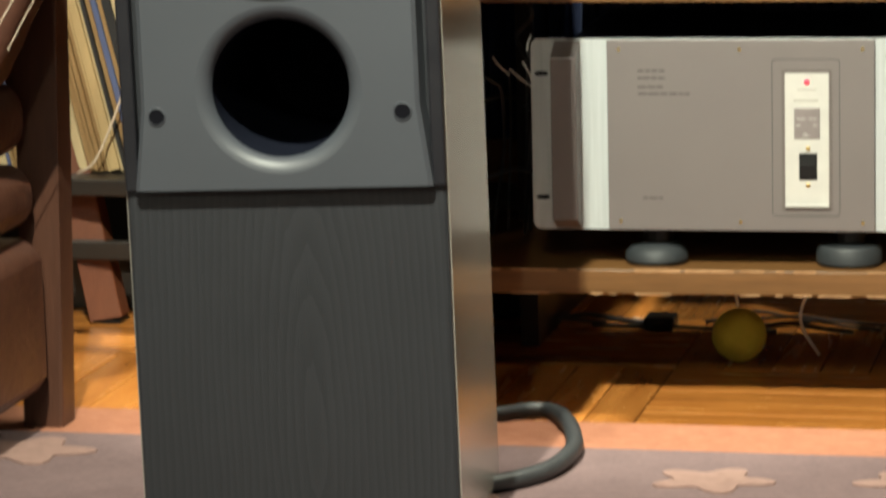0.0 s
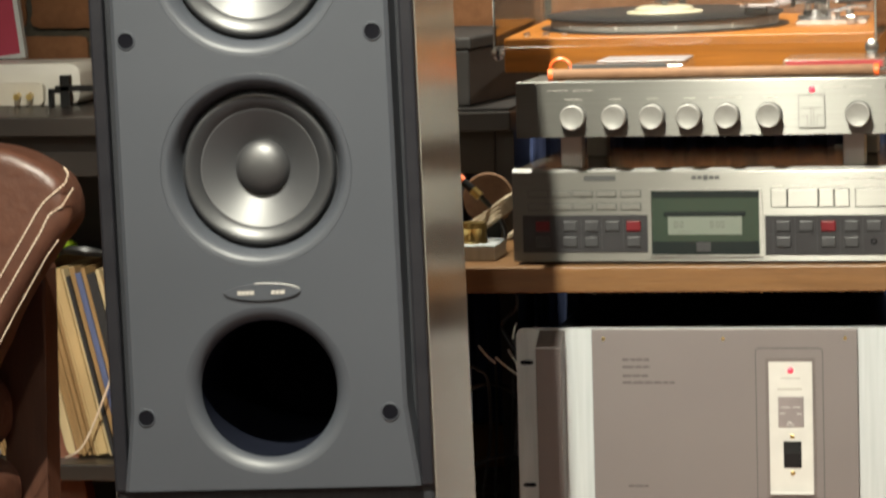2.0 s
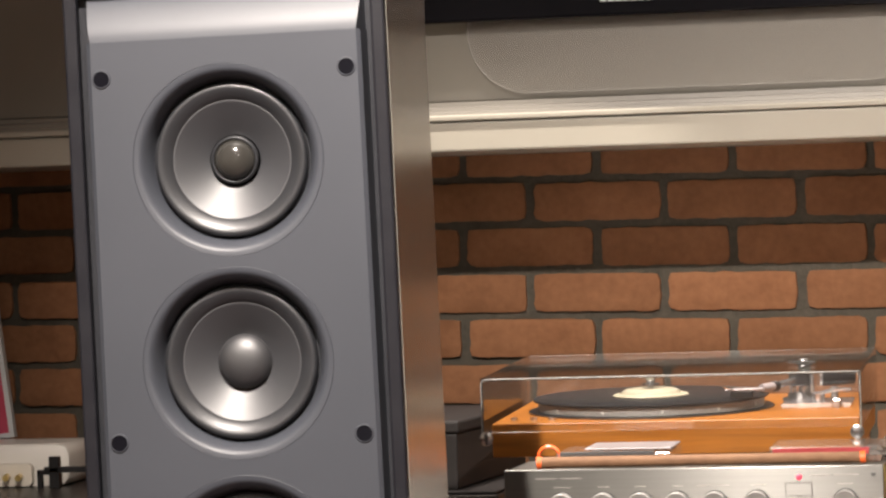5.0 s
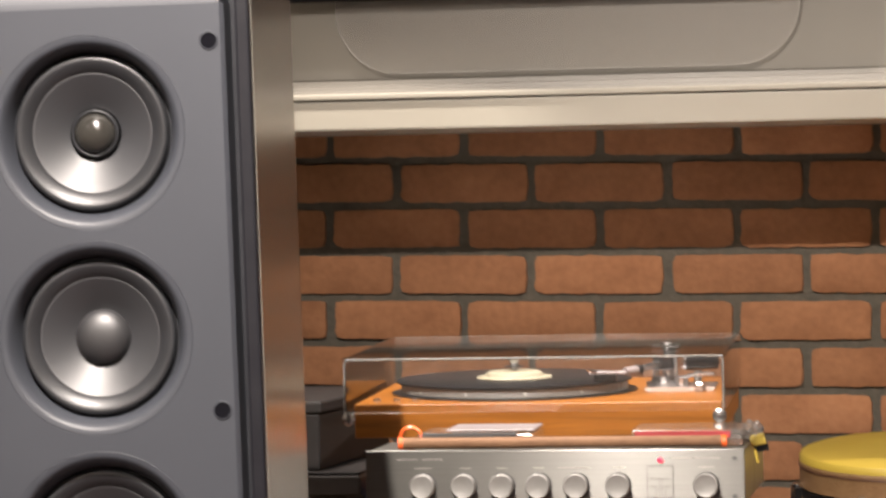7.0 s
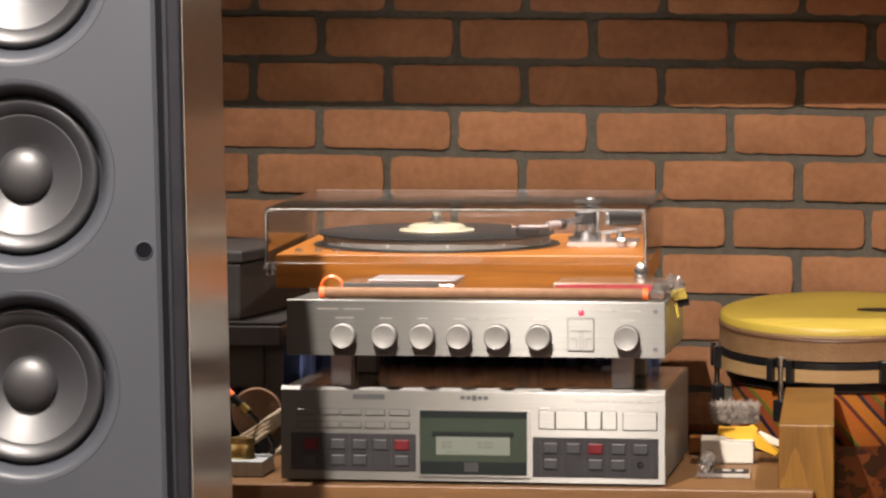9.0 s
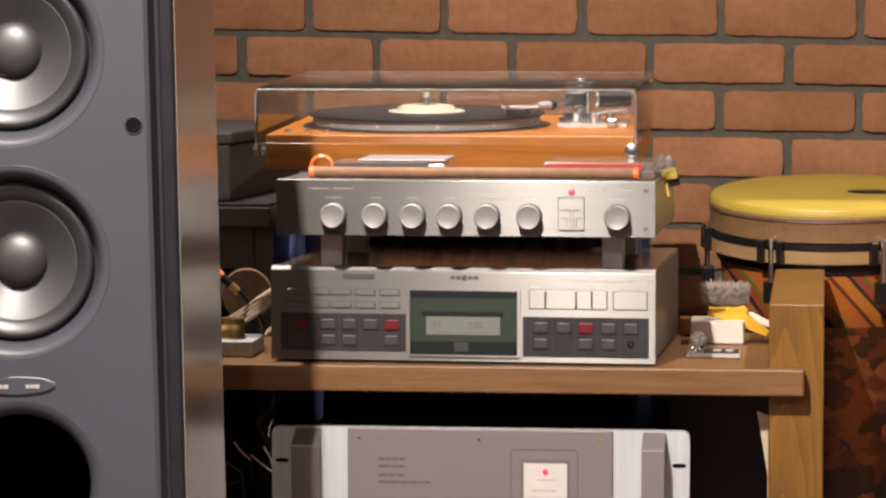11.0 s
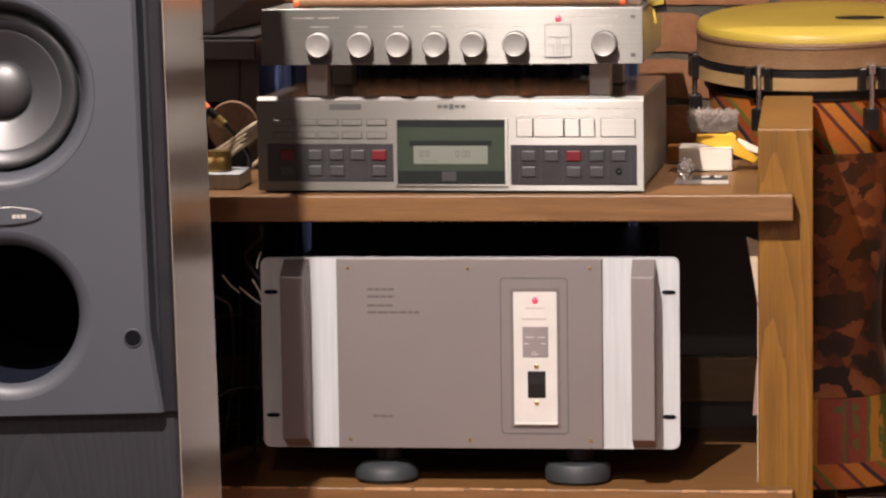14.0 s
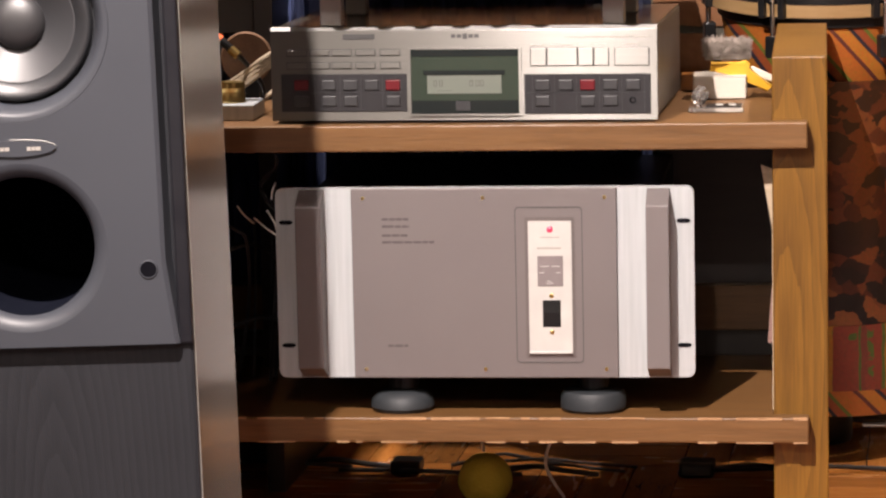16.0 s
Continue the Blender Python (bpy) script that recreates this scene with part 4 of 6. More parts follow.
for r, z in ((0, 0.5225), (1, 0.5040)):
    for k, x in enumerate((-0.2105, -0.1780, -0.1525, -0.1278, -0.1025)):
        if r == 1 and k == 3:
            continue
        red = r == 0 and k in (0, 4)
        part("key", box(x - 0.0085, x + 0.0085, -0.0030, -0.0010, z - 0.0062, z + 0.0062, 0.0014), M_REDKEY if red else M_GREYKEY, cd, "red key" if red else "")
    for k, x in enumerate((0.0725, 0.0990, 0.1245, 0.1510, 0.1770)):
        if r == 1 and k in (1, 4):
            continue
        red = r == 0 and k == 2
        part("key", box(x - 0.0085, x + 0.0085, -0.0030, -0.0010, z - 0.0062 - 0.001, z + 0.0062 - 0.001, 0.0014), M_REDKEY if red else M_GREYKEY, cd, "red key" if red else "")
for x in (-0.195, -0.165, -0.1405, -0.1150):
    part("key_divider", box(x - 0.0004, x + 0.0004, -0.0016, -0.0011, 0.495, 0.533), M_GREYKEY, cd)
for x in (0.0605, 0.0860, 0.1115, 0.1380, 0.1640, 0.1900):
    part("key_divider", box(x - 0.0004, x + 0.0004, -0.0016, -0.0011, 0.490, 0.531), M_GREYKEY, cd)
part("key_divider", box(-0.200, -0.092, -0.0018, -0.0011, 0.5130, 0.5136), M_GREYKEY, cd)
part("key_divider", box(0.054, 0.192, -0.0018, -0.0011, 0.5120, 0.5126), M_GREYKEY, cd)
part("phones_socket", lathe([(0.0036, 0.0), (0.0036, 0.0012), (0.0026, 0.0012), (0.0024, -0.0002), (0.0, -0.0002)], 18, facing(0.1765, -0.0012, 0.5035)), M_DARK, cd, smooth=True)
for r, z in ((0, 0.560), (1, 0.545)):
    for x in (-0.227, -0.1995, -0.1735, -0.1455, -0.1165):
        k = part("slim_key", box(x, x + 0.0225, -0.0018, 0.0002, z - 0.0032, z + 0.0032, 0.0005, 1), M_ALU_PALE, cd)
        part("key_shadow_gap", ring_slab(rounded(x - 0.0009, x + 0.0234, z - 0.0041, z + 0.0041, 0.0003, 1), rounded(x, x + 0.0225, z - 0.0032, z + 0.0032, 0.0002, 1), -0.0003, 0.0004), M_PRINT_GAP, k)
for x0, x1 in ((0.0588, 0.0770), (0.0782, 0.1128), (0.1140, 0.1310), (0.1322, 0.1490), (0.1562, 0.1955)):
    k = part("wide_key", box(x0, x1, -0.0016, 0.0002, 0.5435, 0.5640, 0.0006, 1), M_ALU_PALE, cd)
    part("key_shadow_gap", ring_slab(rounded(x0 - 0.0007, x1 + 0.0007, 0.5428, 0.5647, 0.0003, 1), rounded(x0, x1, 0.5435, 0.5640, 0.0002, 1), -0.0003, 0.0004), M_PRINT_GAP, k)
mark = bmesh.new()
for i in range(5):
    box(-0.0335 + i * 0.0068, -0.0335 + i * 0.0068 + 0.0052, -0.0004, 0.0003, 0.5765 - (0.0015 if i == 2 else 0), 0.5805 + (0.001 if i == 2 else 0), bm=mark)
part("maker_mark", mark, M_PRINT_GAP, cd, "row of small dark blocks")
part("type_badge", box(-0.1605, -0.1230, -0.0006, 0.0002, 0.5755, 0.5815), M_PRINT_GAP, cd)
for x0, x1 in ((0.060, 0.072), (0.082, 0.106), (0.115, 0.128), (0.134, 0.146), (0.165, 0.182)):
    part("printed_mark", box(x0, x1, -0.0003, 0.0003, 0.5675, 0.5685), M_PRINT_PALE, cd)
for x0, x1 in ((0.100, 0.121), (0.127, 0.143), (0.149, 0.173), (0.178, 0.195)):
    part("printed_mark", box(x0, x1, -0.0003, 0.0003, 0.5755, 0.5768), M_PRINT_PALE, cd)
for x in (-0.215, 0.175):
    for y in (0.03, 0.29):
        part("foot", box(x - 0.012, x + 0.012, y - 0.012, y + 0.012, 0.4778, 0.4828), M_RUBBER, cd)

# ---- preamplifier ----
pre = thing("preamplifier", "silver brushed aluminium preamplifier with seven round knobs", "preamplifier", (-0.02, 0.02, 0.59))
QX0, QX1, QZ0, QZ1 = -0.2425, 0.2035, 0.6250, 0.6905
part("case", box(QX0 + 0.001, QX1 - 0.001, 0.0245, 0.172, QZ0 + 0.001, QZ1 - 0.001, 0.0015), M_ALU, pre, "plain aluminium case")
part("rear_case", box(QX0 + 0.001, QX1 - 0.001, 0.1725, 0.32, QZ0 + 0.001, QZ1 - 0.0048, 0.0015), M_ALU, pre)
part("front_panel", box(QX0, QX1, 0.0185, 0.0243, QZ0, QZ1, 0.001), M_ALU, pre, "brushed aluminium front panel")
for x in (-0.1735, -0.1245, -0.0800, -0.0370, 0.0075, 0.0565, 0.1592):
    kn = part("knob", lathe([(0.0142, 0.0), (0.0144, 0.0150), (0.0140, 0.0162), (0.0131, 0.0168), (0.0122, 0.0164), (0.0, 0.0160)], 40, facing(x, 0.0185, 0.6488)), M_ALU_KNOB, pre, "round spun aluminium knob", smooth=True)
    part("knob_gap", lathe([(0.0155, 0.0), (0.0155, 0.0005), (0.0140, 0.0005)], 32, facing(x, 0.0185, 0.6488)), M_PRINT_GAP, kn)
part("lamp", lathe([(0.0034, 0.0), (0.0034, 0.001), (0.002, 0.002), (0.0, 0.0023)], 18, facing(0.1058, 0.0185, 0.6778)), M_LED, pre, "red glowing lamp", smooth=True)
tile = part("logo_tile", box(0.0903, 0.1205, 0.0172, 0.0186, 0.6335, 0.6712, 0.0004, 1), M_ALU, pre)
part("tile_edge", ring_slab(rounded(0.0899, 0.1209, 0.6331, 0.6716, 0.0004, 1), rounded(0.0908, 0.1200, 0.6340, 0.6707, 0.0003, 1), 0.0169, 0.0174), M_PRINT_SOFT, tile)
tl = bmesh.new()
for x0, x1, z0, z1 in ((0.0935, 0.1175, 0.6560, 0.6568), (0.1042, 0.1049, 0.6360, 0.6560), (0.1075, 0.1082, 0.6360, 0.6560), (0.0935, 0.1000, 0.6470, 0.6477), (0.1000, 0.1007, 0.6360, 0.6477), (0.1112, 0.1119, 0.6360, 0.6477), (0.1112, 0.1180, 0.6470, 0.6477)):
    box(x0, x1, 0.0168, 0.0173, z0, z1, bm=tl)
part("tile_lines", tl, M_PRINT_SOFT, tile)
for x0, x1 in ((-0.184, -0.163), (-0.131, -0.117), (-0.087, -0.074), (-0.043, -0.030), (-0.014, 0.024), (0.050, 0.066), (0.150, 0.168)):
    part("printed_mark", box(x0, x1, 0.0182, 0.0188, 0.6690, 0.6698), M_PRINT_PALE, pre)
for x0, x1 in ((-0.205, -0.180), (-0.175, -0.150), (0.118, 0.142), (0.146, 0.175)):
    part("printed_mark", box(x0, x1, 0.0182, 0.0188, 0.6795, 0.6804), M_PRINT_PALE, pre)
for z in (0.6355, 0.6795):
    part("screw", box(0.1895, 0.1945, 0.0180, 0.0190, z - 0.002, z + 0.002), M_PRINT_GAP, pre)
# White plate colour makes the feet look lit inside the panel's shadow.
for x in (-0.1865, 0.1485):
    for y in (0.070, 0.25):
        part("foot", box(x - 0.0125, x + 0.0125, y, y + 0.026, 0.5845, 0.6255, 0.0015), M_PLATE, pre, "square aluminium foot coloured pale to look lit")

# things lying on the preamplifier
rod = thing("plastic_rod", "dull brown plastic rod with orange ends on the preamplifier", "rod", (0, 0.05, 0.69))
part("shaft", tube([(-0.200, 0.040, 0.6978), (0.178, 0.040, 0.6978)], 0.0066, 14, 2), M_TAN, rod, smooth=True)
for x0, x1 in ((-0.2045, -0.1985), (0.1765, 0.1825)):
    part("end_cap", tube([(x0, 0.040, 0.6978), (x1, 0.040, 0.6978)], 0.0072, 14, 1), M_ORANGE, rod, "orange end cap")
part("ring", lathe([(0.012, -0.003), (0.0145, 0.0), (0.012, 0.003), (0.0105, 0.0)], 28, facing(-0.192, 0.055, 0.7035), True), M_ORANGE, rod, "orange loop", smooth=True)
case1 = thing("clear_case", "clear plastic case with a black strip on the preamplifier", "case", (-0.11, 0.1, 0.69))
part("shell", box(-0.184, -0.046, 0.052, 0.165, 0.6910, 0.7075, 0.002), M_CASE, case1)
part("strip", box(-0.178, -0.065, 0.0485, 0.0515, 0.7038, 0.7090, 0.0005, 1), M_PRINT_GAP, case1)
part("lid", box(-0.150, -0.046, 0.060, 0.16, 0.7096, 0.7122, 0.001), M_TILE, case1, "pale lid")
case2 = thing("red_case", "flat clear case with a dark red spine", "case", (0.13, 0.1, 0.69))
part("shell", box(0.070, 0.200, 0.052, 0.165, 0.6910, 0.7105, 0.002), M_CASE, case2)
part("spine", box(0.074, 0.186, 0.0500, 0.054, 0.7010, 0.7085), M_REDCASE, case2, "dark red spine")
bag = thing("yellow_packet", "crumpled clear bag with a yellow packet on the preamplifier", "packet", (0.21, 0.12, 0.69))
film = bmesh.new()
bmesh.ops.create_icosphere(film, subdivisions=4, radius=1.0)
for v in film.verts:
    k = 1 + 0.45 * noise.noise(v.co * 2.3) + 0.18 * noise.noise(v.co * 6.0)
    v.co = Vector((0.207 + v.co.x * 0.013 * k, 0.120 + v.co.y * 0.026 * k, 0.7035 + v.co.z * 0.0115 * k))
part("wrapper", film, M_CASE, bag, "crumpled clear film")
for name, x0, x1, z0, z1, mt, dy in (("card", 0.2060, 0.2240, 0.6865, 0.7000, M_YELLOW, 0.0), ("dark_flap", 0.2085, 0.2255, 0.6780, 0.6905, M_BLKMETAL, 0.006), ("tag", 0.2075, 0.2110, 0.6660, 0.6850, M_YELLOW, 0.002)):
    b = box(x0, x1, 0.112 + dy, 0.116 + dy, z0, z1, 0.001, 1)
    b.transform(Matrix.Translation((0.215, 0, 0.69)) @ Matrix.Rotation(radians(-12), 4, "Y") @ Matrix.Translation((-0.215, 0, -0.69)))
    part(name, b, mt, bag)

# ---- turntable ----
tt = thing("turntable", "orange teak turntable with a clear lid and a black record", "turntable", (-0.06, 0.36, 0.69))
TX0, TX1, TY0, TY1, TZ0, TZ1 = -0.2855, 0.1635, 0.174, 0.545, 0.6945, 0.7360
part("plinth", box(TX0, TX1, TY0, TY1, TZ0, TZ1, 0.0015), M_TEAK, tt, "orange teak plinth")
for x in (-0.22, 0.10):
    for y in (0.20, 0.50):
        part("foot", lathe([(0.0, 0.0), (0.014, 0.0), (0.014, 0.0038), (0.0, 0.0038)], 20, Matrix.Translation((x, y, 0.6908 if y < 0.25 else 0.6908))), M_RUBBER, tt)
PC = (-0.109, 0.352)
part("sub_platter", lathe([(0.156, 0.0), (0.156, 0.0015), (0.0, 0.0015)], 64, Matrix.Translation((*PC, TZ1))), M_BLKMETAL, tt)
part("platter", lathe([(0.1425, 0.0), (0.1435, 0.001), (0.1435, 0.0105), (0.1425, 0.0115), (0.0, 0.0115)], 72, Matrix.Translation((*PC, TZ1 + 0.0016))), M_ALU_KNOB, tt, "polished metal platter", smooth=True)
dots = bmesh.new()
for k in range(12):
    t = 2 * math.pi * (k + 0.4) / 12
    merge(dots, lathe([(0.0022, 0.0), (0.0, 0.0008)], 8, Matrix.Translation((PC[0] + 0.1435 * math.cos(t), PC[1] + 0.1435 * math.sin(t), TZ1 + 0.007)) @ Matrix.Rotation(t, 4, "Z") @ Matrix.Rotation(radians(90), 4, "Y")))
part("strobe_dots", dots, M_PLATE, tt)
disc = thing("record", "black vinyl record with a cream label on the platter", "record", (*PC, TZ1 + 0.013))
part("vinyl", lathe([(0.0, 0.0), (0.1475, 0.0), (0.1492, 0.0008), (0.1494, 0.0030), (0.148, 0.0038), (0.05, 0.0030), (0.0, 0.0030)], 96, Matrix.Translation((*PC, TZ1 + 0.0131))), M_VINYL, disc, smooth=True)
clamp = thing("record_clamp", "cream record clamp with a clear knob on the record", "clamp", (*PC, TZ1 + 0.016))
part("disc", lathe([(0.0, 0.0), (0.047, 0.0), (0.0485, 0.0015), (0.047, 0.003), (0.038, 0.0035), (0.0355, 0.0075), (0.030, 0.0095), (0.0, 0.010)], 48, Matrix.Translation((*PC, TZ1 + 0.0160))), M_CREAM, clamp, smooth=True)
part("knob", lathe([(0.004, 0.0), (0.004, 0.004), (0.0125, 0.0045), (0.0125, 0.006), (0.005, 0.007), (0.0065, 0.013), (0.0075, 0.0165), (0.0, 0.017)], 28, Matrix.Translation((*PC, TZ1 + 0.0258))), M_RING, clamp, smooth=True)
arm = part("tonearm_base", slab(rounded(0.058, 0.146, TZ1 + 0.0002, TZ1 + 0.0052, 0.002), 0.318, 0.400, 0.001), M_CHROME, tt, "polished tonearm base plate")
part("pivot_foot", lathe([(0.0, 0.0), (0.024, 0.0), (0.024, 0.003), (0.017, 0.0045), (0.016, 0.010), (0.0, 0.010)], 32, Matrix.Translation((0.080, 0.372, TZ1 + 0.0053))), M_RING, arm, smooth=True)
for x, y, h, r in ((0.070, 0.366, 0.0345, 0.0042), (0.084, 0.378, 0.0425, 0.0075), (0.094, 0.366, 0.0345, 0.0035)):
    part("pivot_column", lathe([(0.0, 0.0), (r, 0.0), (r, h - 0.002), (r - 0.001, h), (0.0, h)], 24, Matrix.Translation((x, y, TZ1 + 0.0150))), M_CHROME, arm, "chrome column", smooth=True)
part("bearing_yoke", box(0.064, 0.100, 0.360, 0.384, TZ1 + 0.0500, TZ1 + 0.0550, 0.0015), M_BLKMETAL, arm)
part("bearing_block", box(0.066, 0.092, 0.354, 0.372, TZ1 + 0.024, TZ1 + 0.042, 0.002), M_BLKMETAL, arm, "black bearing block")
part("tonearm_tube", tube([(0.078, 0.360, TZ1 + 0.033), (0.064, 0.325, TZ1 + 0.031), (0.050, 0.294, TZ1 + 0.0290)], 0.0042, 10), M_CHROME, arm, smooth=True)
part("collar", tube([(0.051, 0.296, TZ1 + 0.0290), (0.038, 0.280, TZ1 + 0.0280)], 0.0056, 14, 1), M_TILE, arm, "pale shell collar", smooth=True)
part("collar_ring", tube([(0.0555, 0.3015, TZ1 + 0.0293), (0.0512, 0.2965, TZ1 + 0.0290)], 0.0066, 14, 1), M_BLKMETAL, arm, "black locking ring", smooth=True)
part("headshell", box(-0.006, 0.040, 0.264, 0.284, TZ1 + 0.0265, TZ1 + 0.0295, 0.001), M_TILE, arm, "silver headshell")
part("cartridge", box(0.000, 0.028, 0.266, 0.282, TZ1 + 0.0175, TZ1 + 0.0262, 0.001), M_BLKMETAL, arm, "black cartridge")
part("finger_lift", tube([(0.004, 0.264, TZ1 + 0.030), (-0.002, 0.252, TZ1 + 0.031), (-0.007, 0.245, TZ1 + 0.034)], 0.0012, 6), M_CHROME, arm, smooth=True)
part("counterweight", tube([(0.104, 0.392, TZ1 + 0.031), (0.144, 0.408, TZ1 + 0.031)], 0.0105, 20, 1), M_BLKMETAL, arm, "black counterweight", smooth=True)
part("weight_scale", tube([(0.100, 0.3905, TZ1 + 0.031), (0.1035, 0.3918, TZ1 + 0.031)], 0.0107, 20, 1), M_CHROME, arm, smooth=True)
part("cueing_lever", tube([(0.102, 0.340, TZ1 + 0.014), (0.122, 0.330, TZ1 + 0.020), (0.146, 0.322, TZ1 + 0.021)], 0.0022, 8), M_CHROME, arm, "chrome cueing lever", smooth=True)
part("cueing_post", lathe([(0.0, 0.0), (0.008, 0.0), (0.008, 0.010), (0.004, 0.012), (0.0, 0.012)], 20, Matrix.Translation((0.104, 0.340, TZ1 + 0.0053))), M_CHROME, arm, smooth=True)
part("anti_skate_post", lathe([(0.0, 0.0), (0.005, 0.0), (0.005, 0.016), (0.0, 0.017)], 16, Matrix.Translation((0.122, 0.372, TZ1 + 0.0053))), M_RING, arm, smooth=True)
part("arm_rest", box(0.122, 0.134, 0.30, 0.310, TZ1, TZ1 + 0.012, 0.002), M_RING, tt)
for x in (-0.262, -0.238, -0.215):
    part("control_button", lathe([(0.0, 0.0), (0.005, 0.0), (0.005, 0.004), (0.0, 0.005)], 16, Matrix.Translation((x, 0.205, TZ1))), M_CHROME, tt, "small chrome button", smooth=True)
LX0, LX1, LY0, LY1, LZ0, LZ1 = -0.2975, 0.1665, 0.1675, 0.56, 0.7245, 0.7925
lid = part("dust_cover", box(LX0, LX1, LY0, LY0 + 0.003, LZ0 + 0.001, LZ1 - 0.0005, 0.0008, 1), M_ACRYLIC, tt, "clear acrylic dust cover")
part("lid_panel", box(LX0, LX1, LY0 + 0.0035, LY1, LZ1 - 0.0035, LZ1, 0.001, 1), M_ACRYLIC, lid)
part("lid_side", box(LX0, LX0 + 0.003, LY0 + 0.0035, LY1, LZ0, LZ1 - 0.004), M_ACRYLIC, lid)
part("lid_side", box(LX1 - 0.003, LX1, LY0 + 0.0035, LY1, LZ0, LZ1 - 0.004), M_ACRYLIC, lid)
part("lid_back", box(LX0 + 0.0035, LX1 - 0.0035, LY1 - 0.003, LY1, LZ0, LZ1 - 0.004), M_ACRYLIC, lid)
part("lid_edge", tube([(LX0 + 0.001, LY0, LZ0), (LX0 + 0.001, LY0, LZ1 - 0.006), (LX0 + 0.006, LY0, LZ1 - 0.001), (LX1 - 0.006, LY0, LZ1 - 0.001), (LX1 - 0.001, LY0, LZ1 - 0.006), (LX1 - 0.001, LY0, LZ0)], 0.0008, 6, 1), M_ACRYLIC_EDGE, lid, smooth=True)
part("lid_edge", tube([(LX0 + 0.003, LY1, LZ1 - 0.001), (LX1 - 0.003, LY1, LZ1 - 0.001)], 0.0008, 6, 2), M_ACRYLIC_EDGE, lid, smooth=True)
for x in (LX0 + 0.0035, LX1 - 0.004):
    part("lid_pivot", lathe([(0.0, 0.0), (0.0085, 0.0), (0.0085, 0.006), (0.005, 0.0075), (0.0, 0.0078)], 24, facing(x + (0.002 if x < 0 else -0.002), 0.1735, 0.7185)), M_RING, lid, "chrome lid pivot", smooth=True)
for o in (lid, *lid.children):
    o.visible_shadow = False

# ---- odds and ends on the upper shelf ----
cbox = thing("small_box", "small white cardboard box on the walnut shelf", "box", (0.27, 0.25, 0.478))
part("carton", box(0.2355, 0.3000, 0.240, 0.300, 0.4778, 0.5050, 0.002), M_CARD, cbox)
part("lid_flap", box(0.2352, 0.3003, 0.2396, 0.3004, 0.5052, 0.5062, 0.0004, 1), M_CARD, cbox)
grip = thing("yellow_clamp", "yellow plastic spring clamp lying on the white box", "clamp", (0.29, 0.26, 0.511))
part("jaw", slab([(0.252, 0.5105), (0.276, 0.5085), (0.322, 0.485), (0.329, 0.492), (0.300, 0.5115), (0.302, 0.5185), (0.296, 0.5235), (0.283, 0.5185), (0.254, 0.5215)], 0.252, 0.268, 0.002), M_YPLASTIC, grip, smooth=True)
part("arm", slab([(0.296, 0.5068), (0.330, 0.4948), (0.334, 0.5008), (0.304, 0.5148)], 0.268, 0.280, 0.002), M_CARD, grip, "white arm")
random.seed(9)
fz = bmesh.new()
for i in range(1500):
    c = Vector((random.uniform(0.236, 0.292), random.uniform(0.33, 0.37), random.uniform(0.524, 0.542)))
    d = Vector((random.uniform(-1, 1), random.uniform(-1, 1), random.uniform(-0.6, 0.8))).normalized()
    merge(fz, tube([c - d * 0.005, c + d * 0.006], 0.00035, 3, 1))
fluff = thing("fluffy_brush", "grey fluffy record brush on a stand", "brush", (0.265, 0.35, 0.478))
part("bristles", fz, M_FUZZ, fluff, kind="stuff")
part("back", box(0.236, 0.294, 0.338, 0.362, 0.516, 0.526, 0.003), M_FUZZ, fluff)
part("handle", box(0.245, 0.258, 0.345, 0.356, 0.4778, 0.517, 0.002), M_BLKMETAL, fluff)
slat = thing("wooden_slat", "short yellow wooden ruler behind the disc player", "ruler", (0.22, 0.3, 0.478))
part("blade", box(0.207, 0.232, 0.345, 0.375, 0.4782, 0.4985, 0.001), M_TEAK, slat)
cass = thing("cassette", "clear cassette tape lying on the walnut shelf", "cassette", (0.265, 0.1, 0.478))
part("shell", box(0.232, 0.296, 0.085, 0.135, 0.4782, 0.4835, 0.001), M_CASE, cass)
part("label_strip", box(0.252, 0.294, 0.090, 0.130, 0.4836, 0.4842), M_GREYBOX, cass)
for x in (0.268, 0.283):
    part("hub", lathe([(0.005, 0.0), (0.005, 0.0012), (0.003, 0.0012), (0.003, 0.0)], 16, Matrix.Translation((x, 0.11, 0.4842)), True), M_PLATE, cass)
wrap = thing("crumpled_wrapper", "crumpled clear plastic wrapper on the shelf", "wrapper", (0.25, 0.11, 0.484))
bm = bmesh.new()
bmesh.ops.create_icosphere(bm, subdivisions=3, radius=1.0)
for v in bm.verts:
    k = 1 + 0.35 * noise.noise(v.co * 2.1)
    v.co = Vector((0.249 + v.co.x * 0.010 * k, 0.108 + v.co.y * 0.014 * k, 0.4955 + v.co.z * 0.0115 * k))
part("film", bm, M_CASE, wrap)

# block, brass spool and cables at the left end of the shelf
blk = thing("metal_block", "machined aluminium block on the walnut shelf", "block", (-0.31, 0.1, 0.478))
part("body", box(-0.370, -0.2745, 0.045, 0.125, 0.4780, 0.4962, 0.0012), M_SILVER, blk)
spool = thing("brass_spool", "small brass spool standing on the metal block", "spool", (-0.305, 0.085, 0.4963))
part("drum", lathe([(0.0, 0.0), (0.0155, 0.0), (0.0165, 0.002), (0.0155, 0.004), (0.0148, 0.015), (0.0160, 0.017), (0.0160, 0.019), (0.0150, 0.0205), (0.0150, 0.0245), (0.0, 0.0248)], 32, Matrix.Translation((-0.3055, 0.078, 0.4963))), M_BRASS, spool, smooth=True)
pad = thing("suede_pad", "round brown suede pad leaning behind the cables", "pad", (-0.30, 0.15, 0.478))
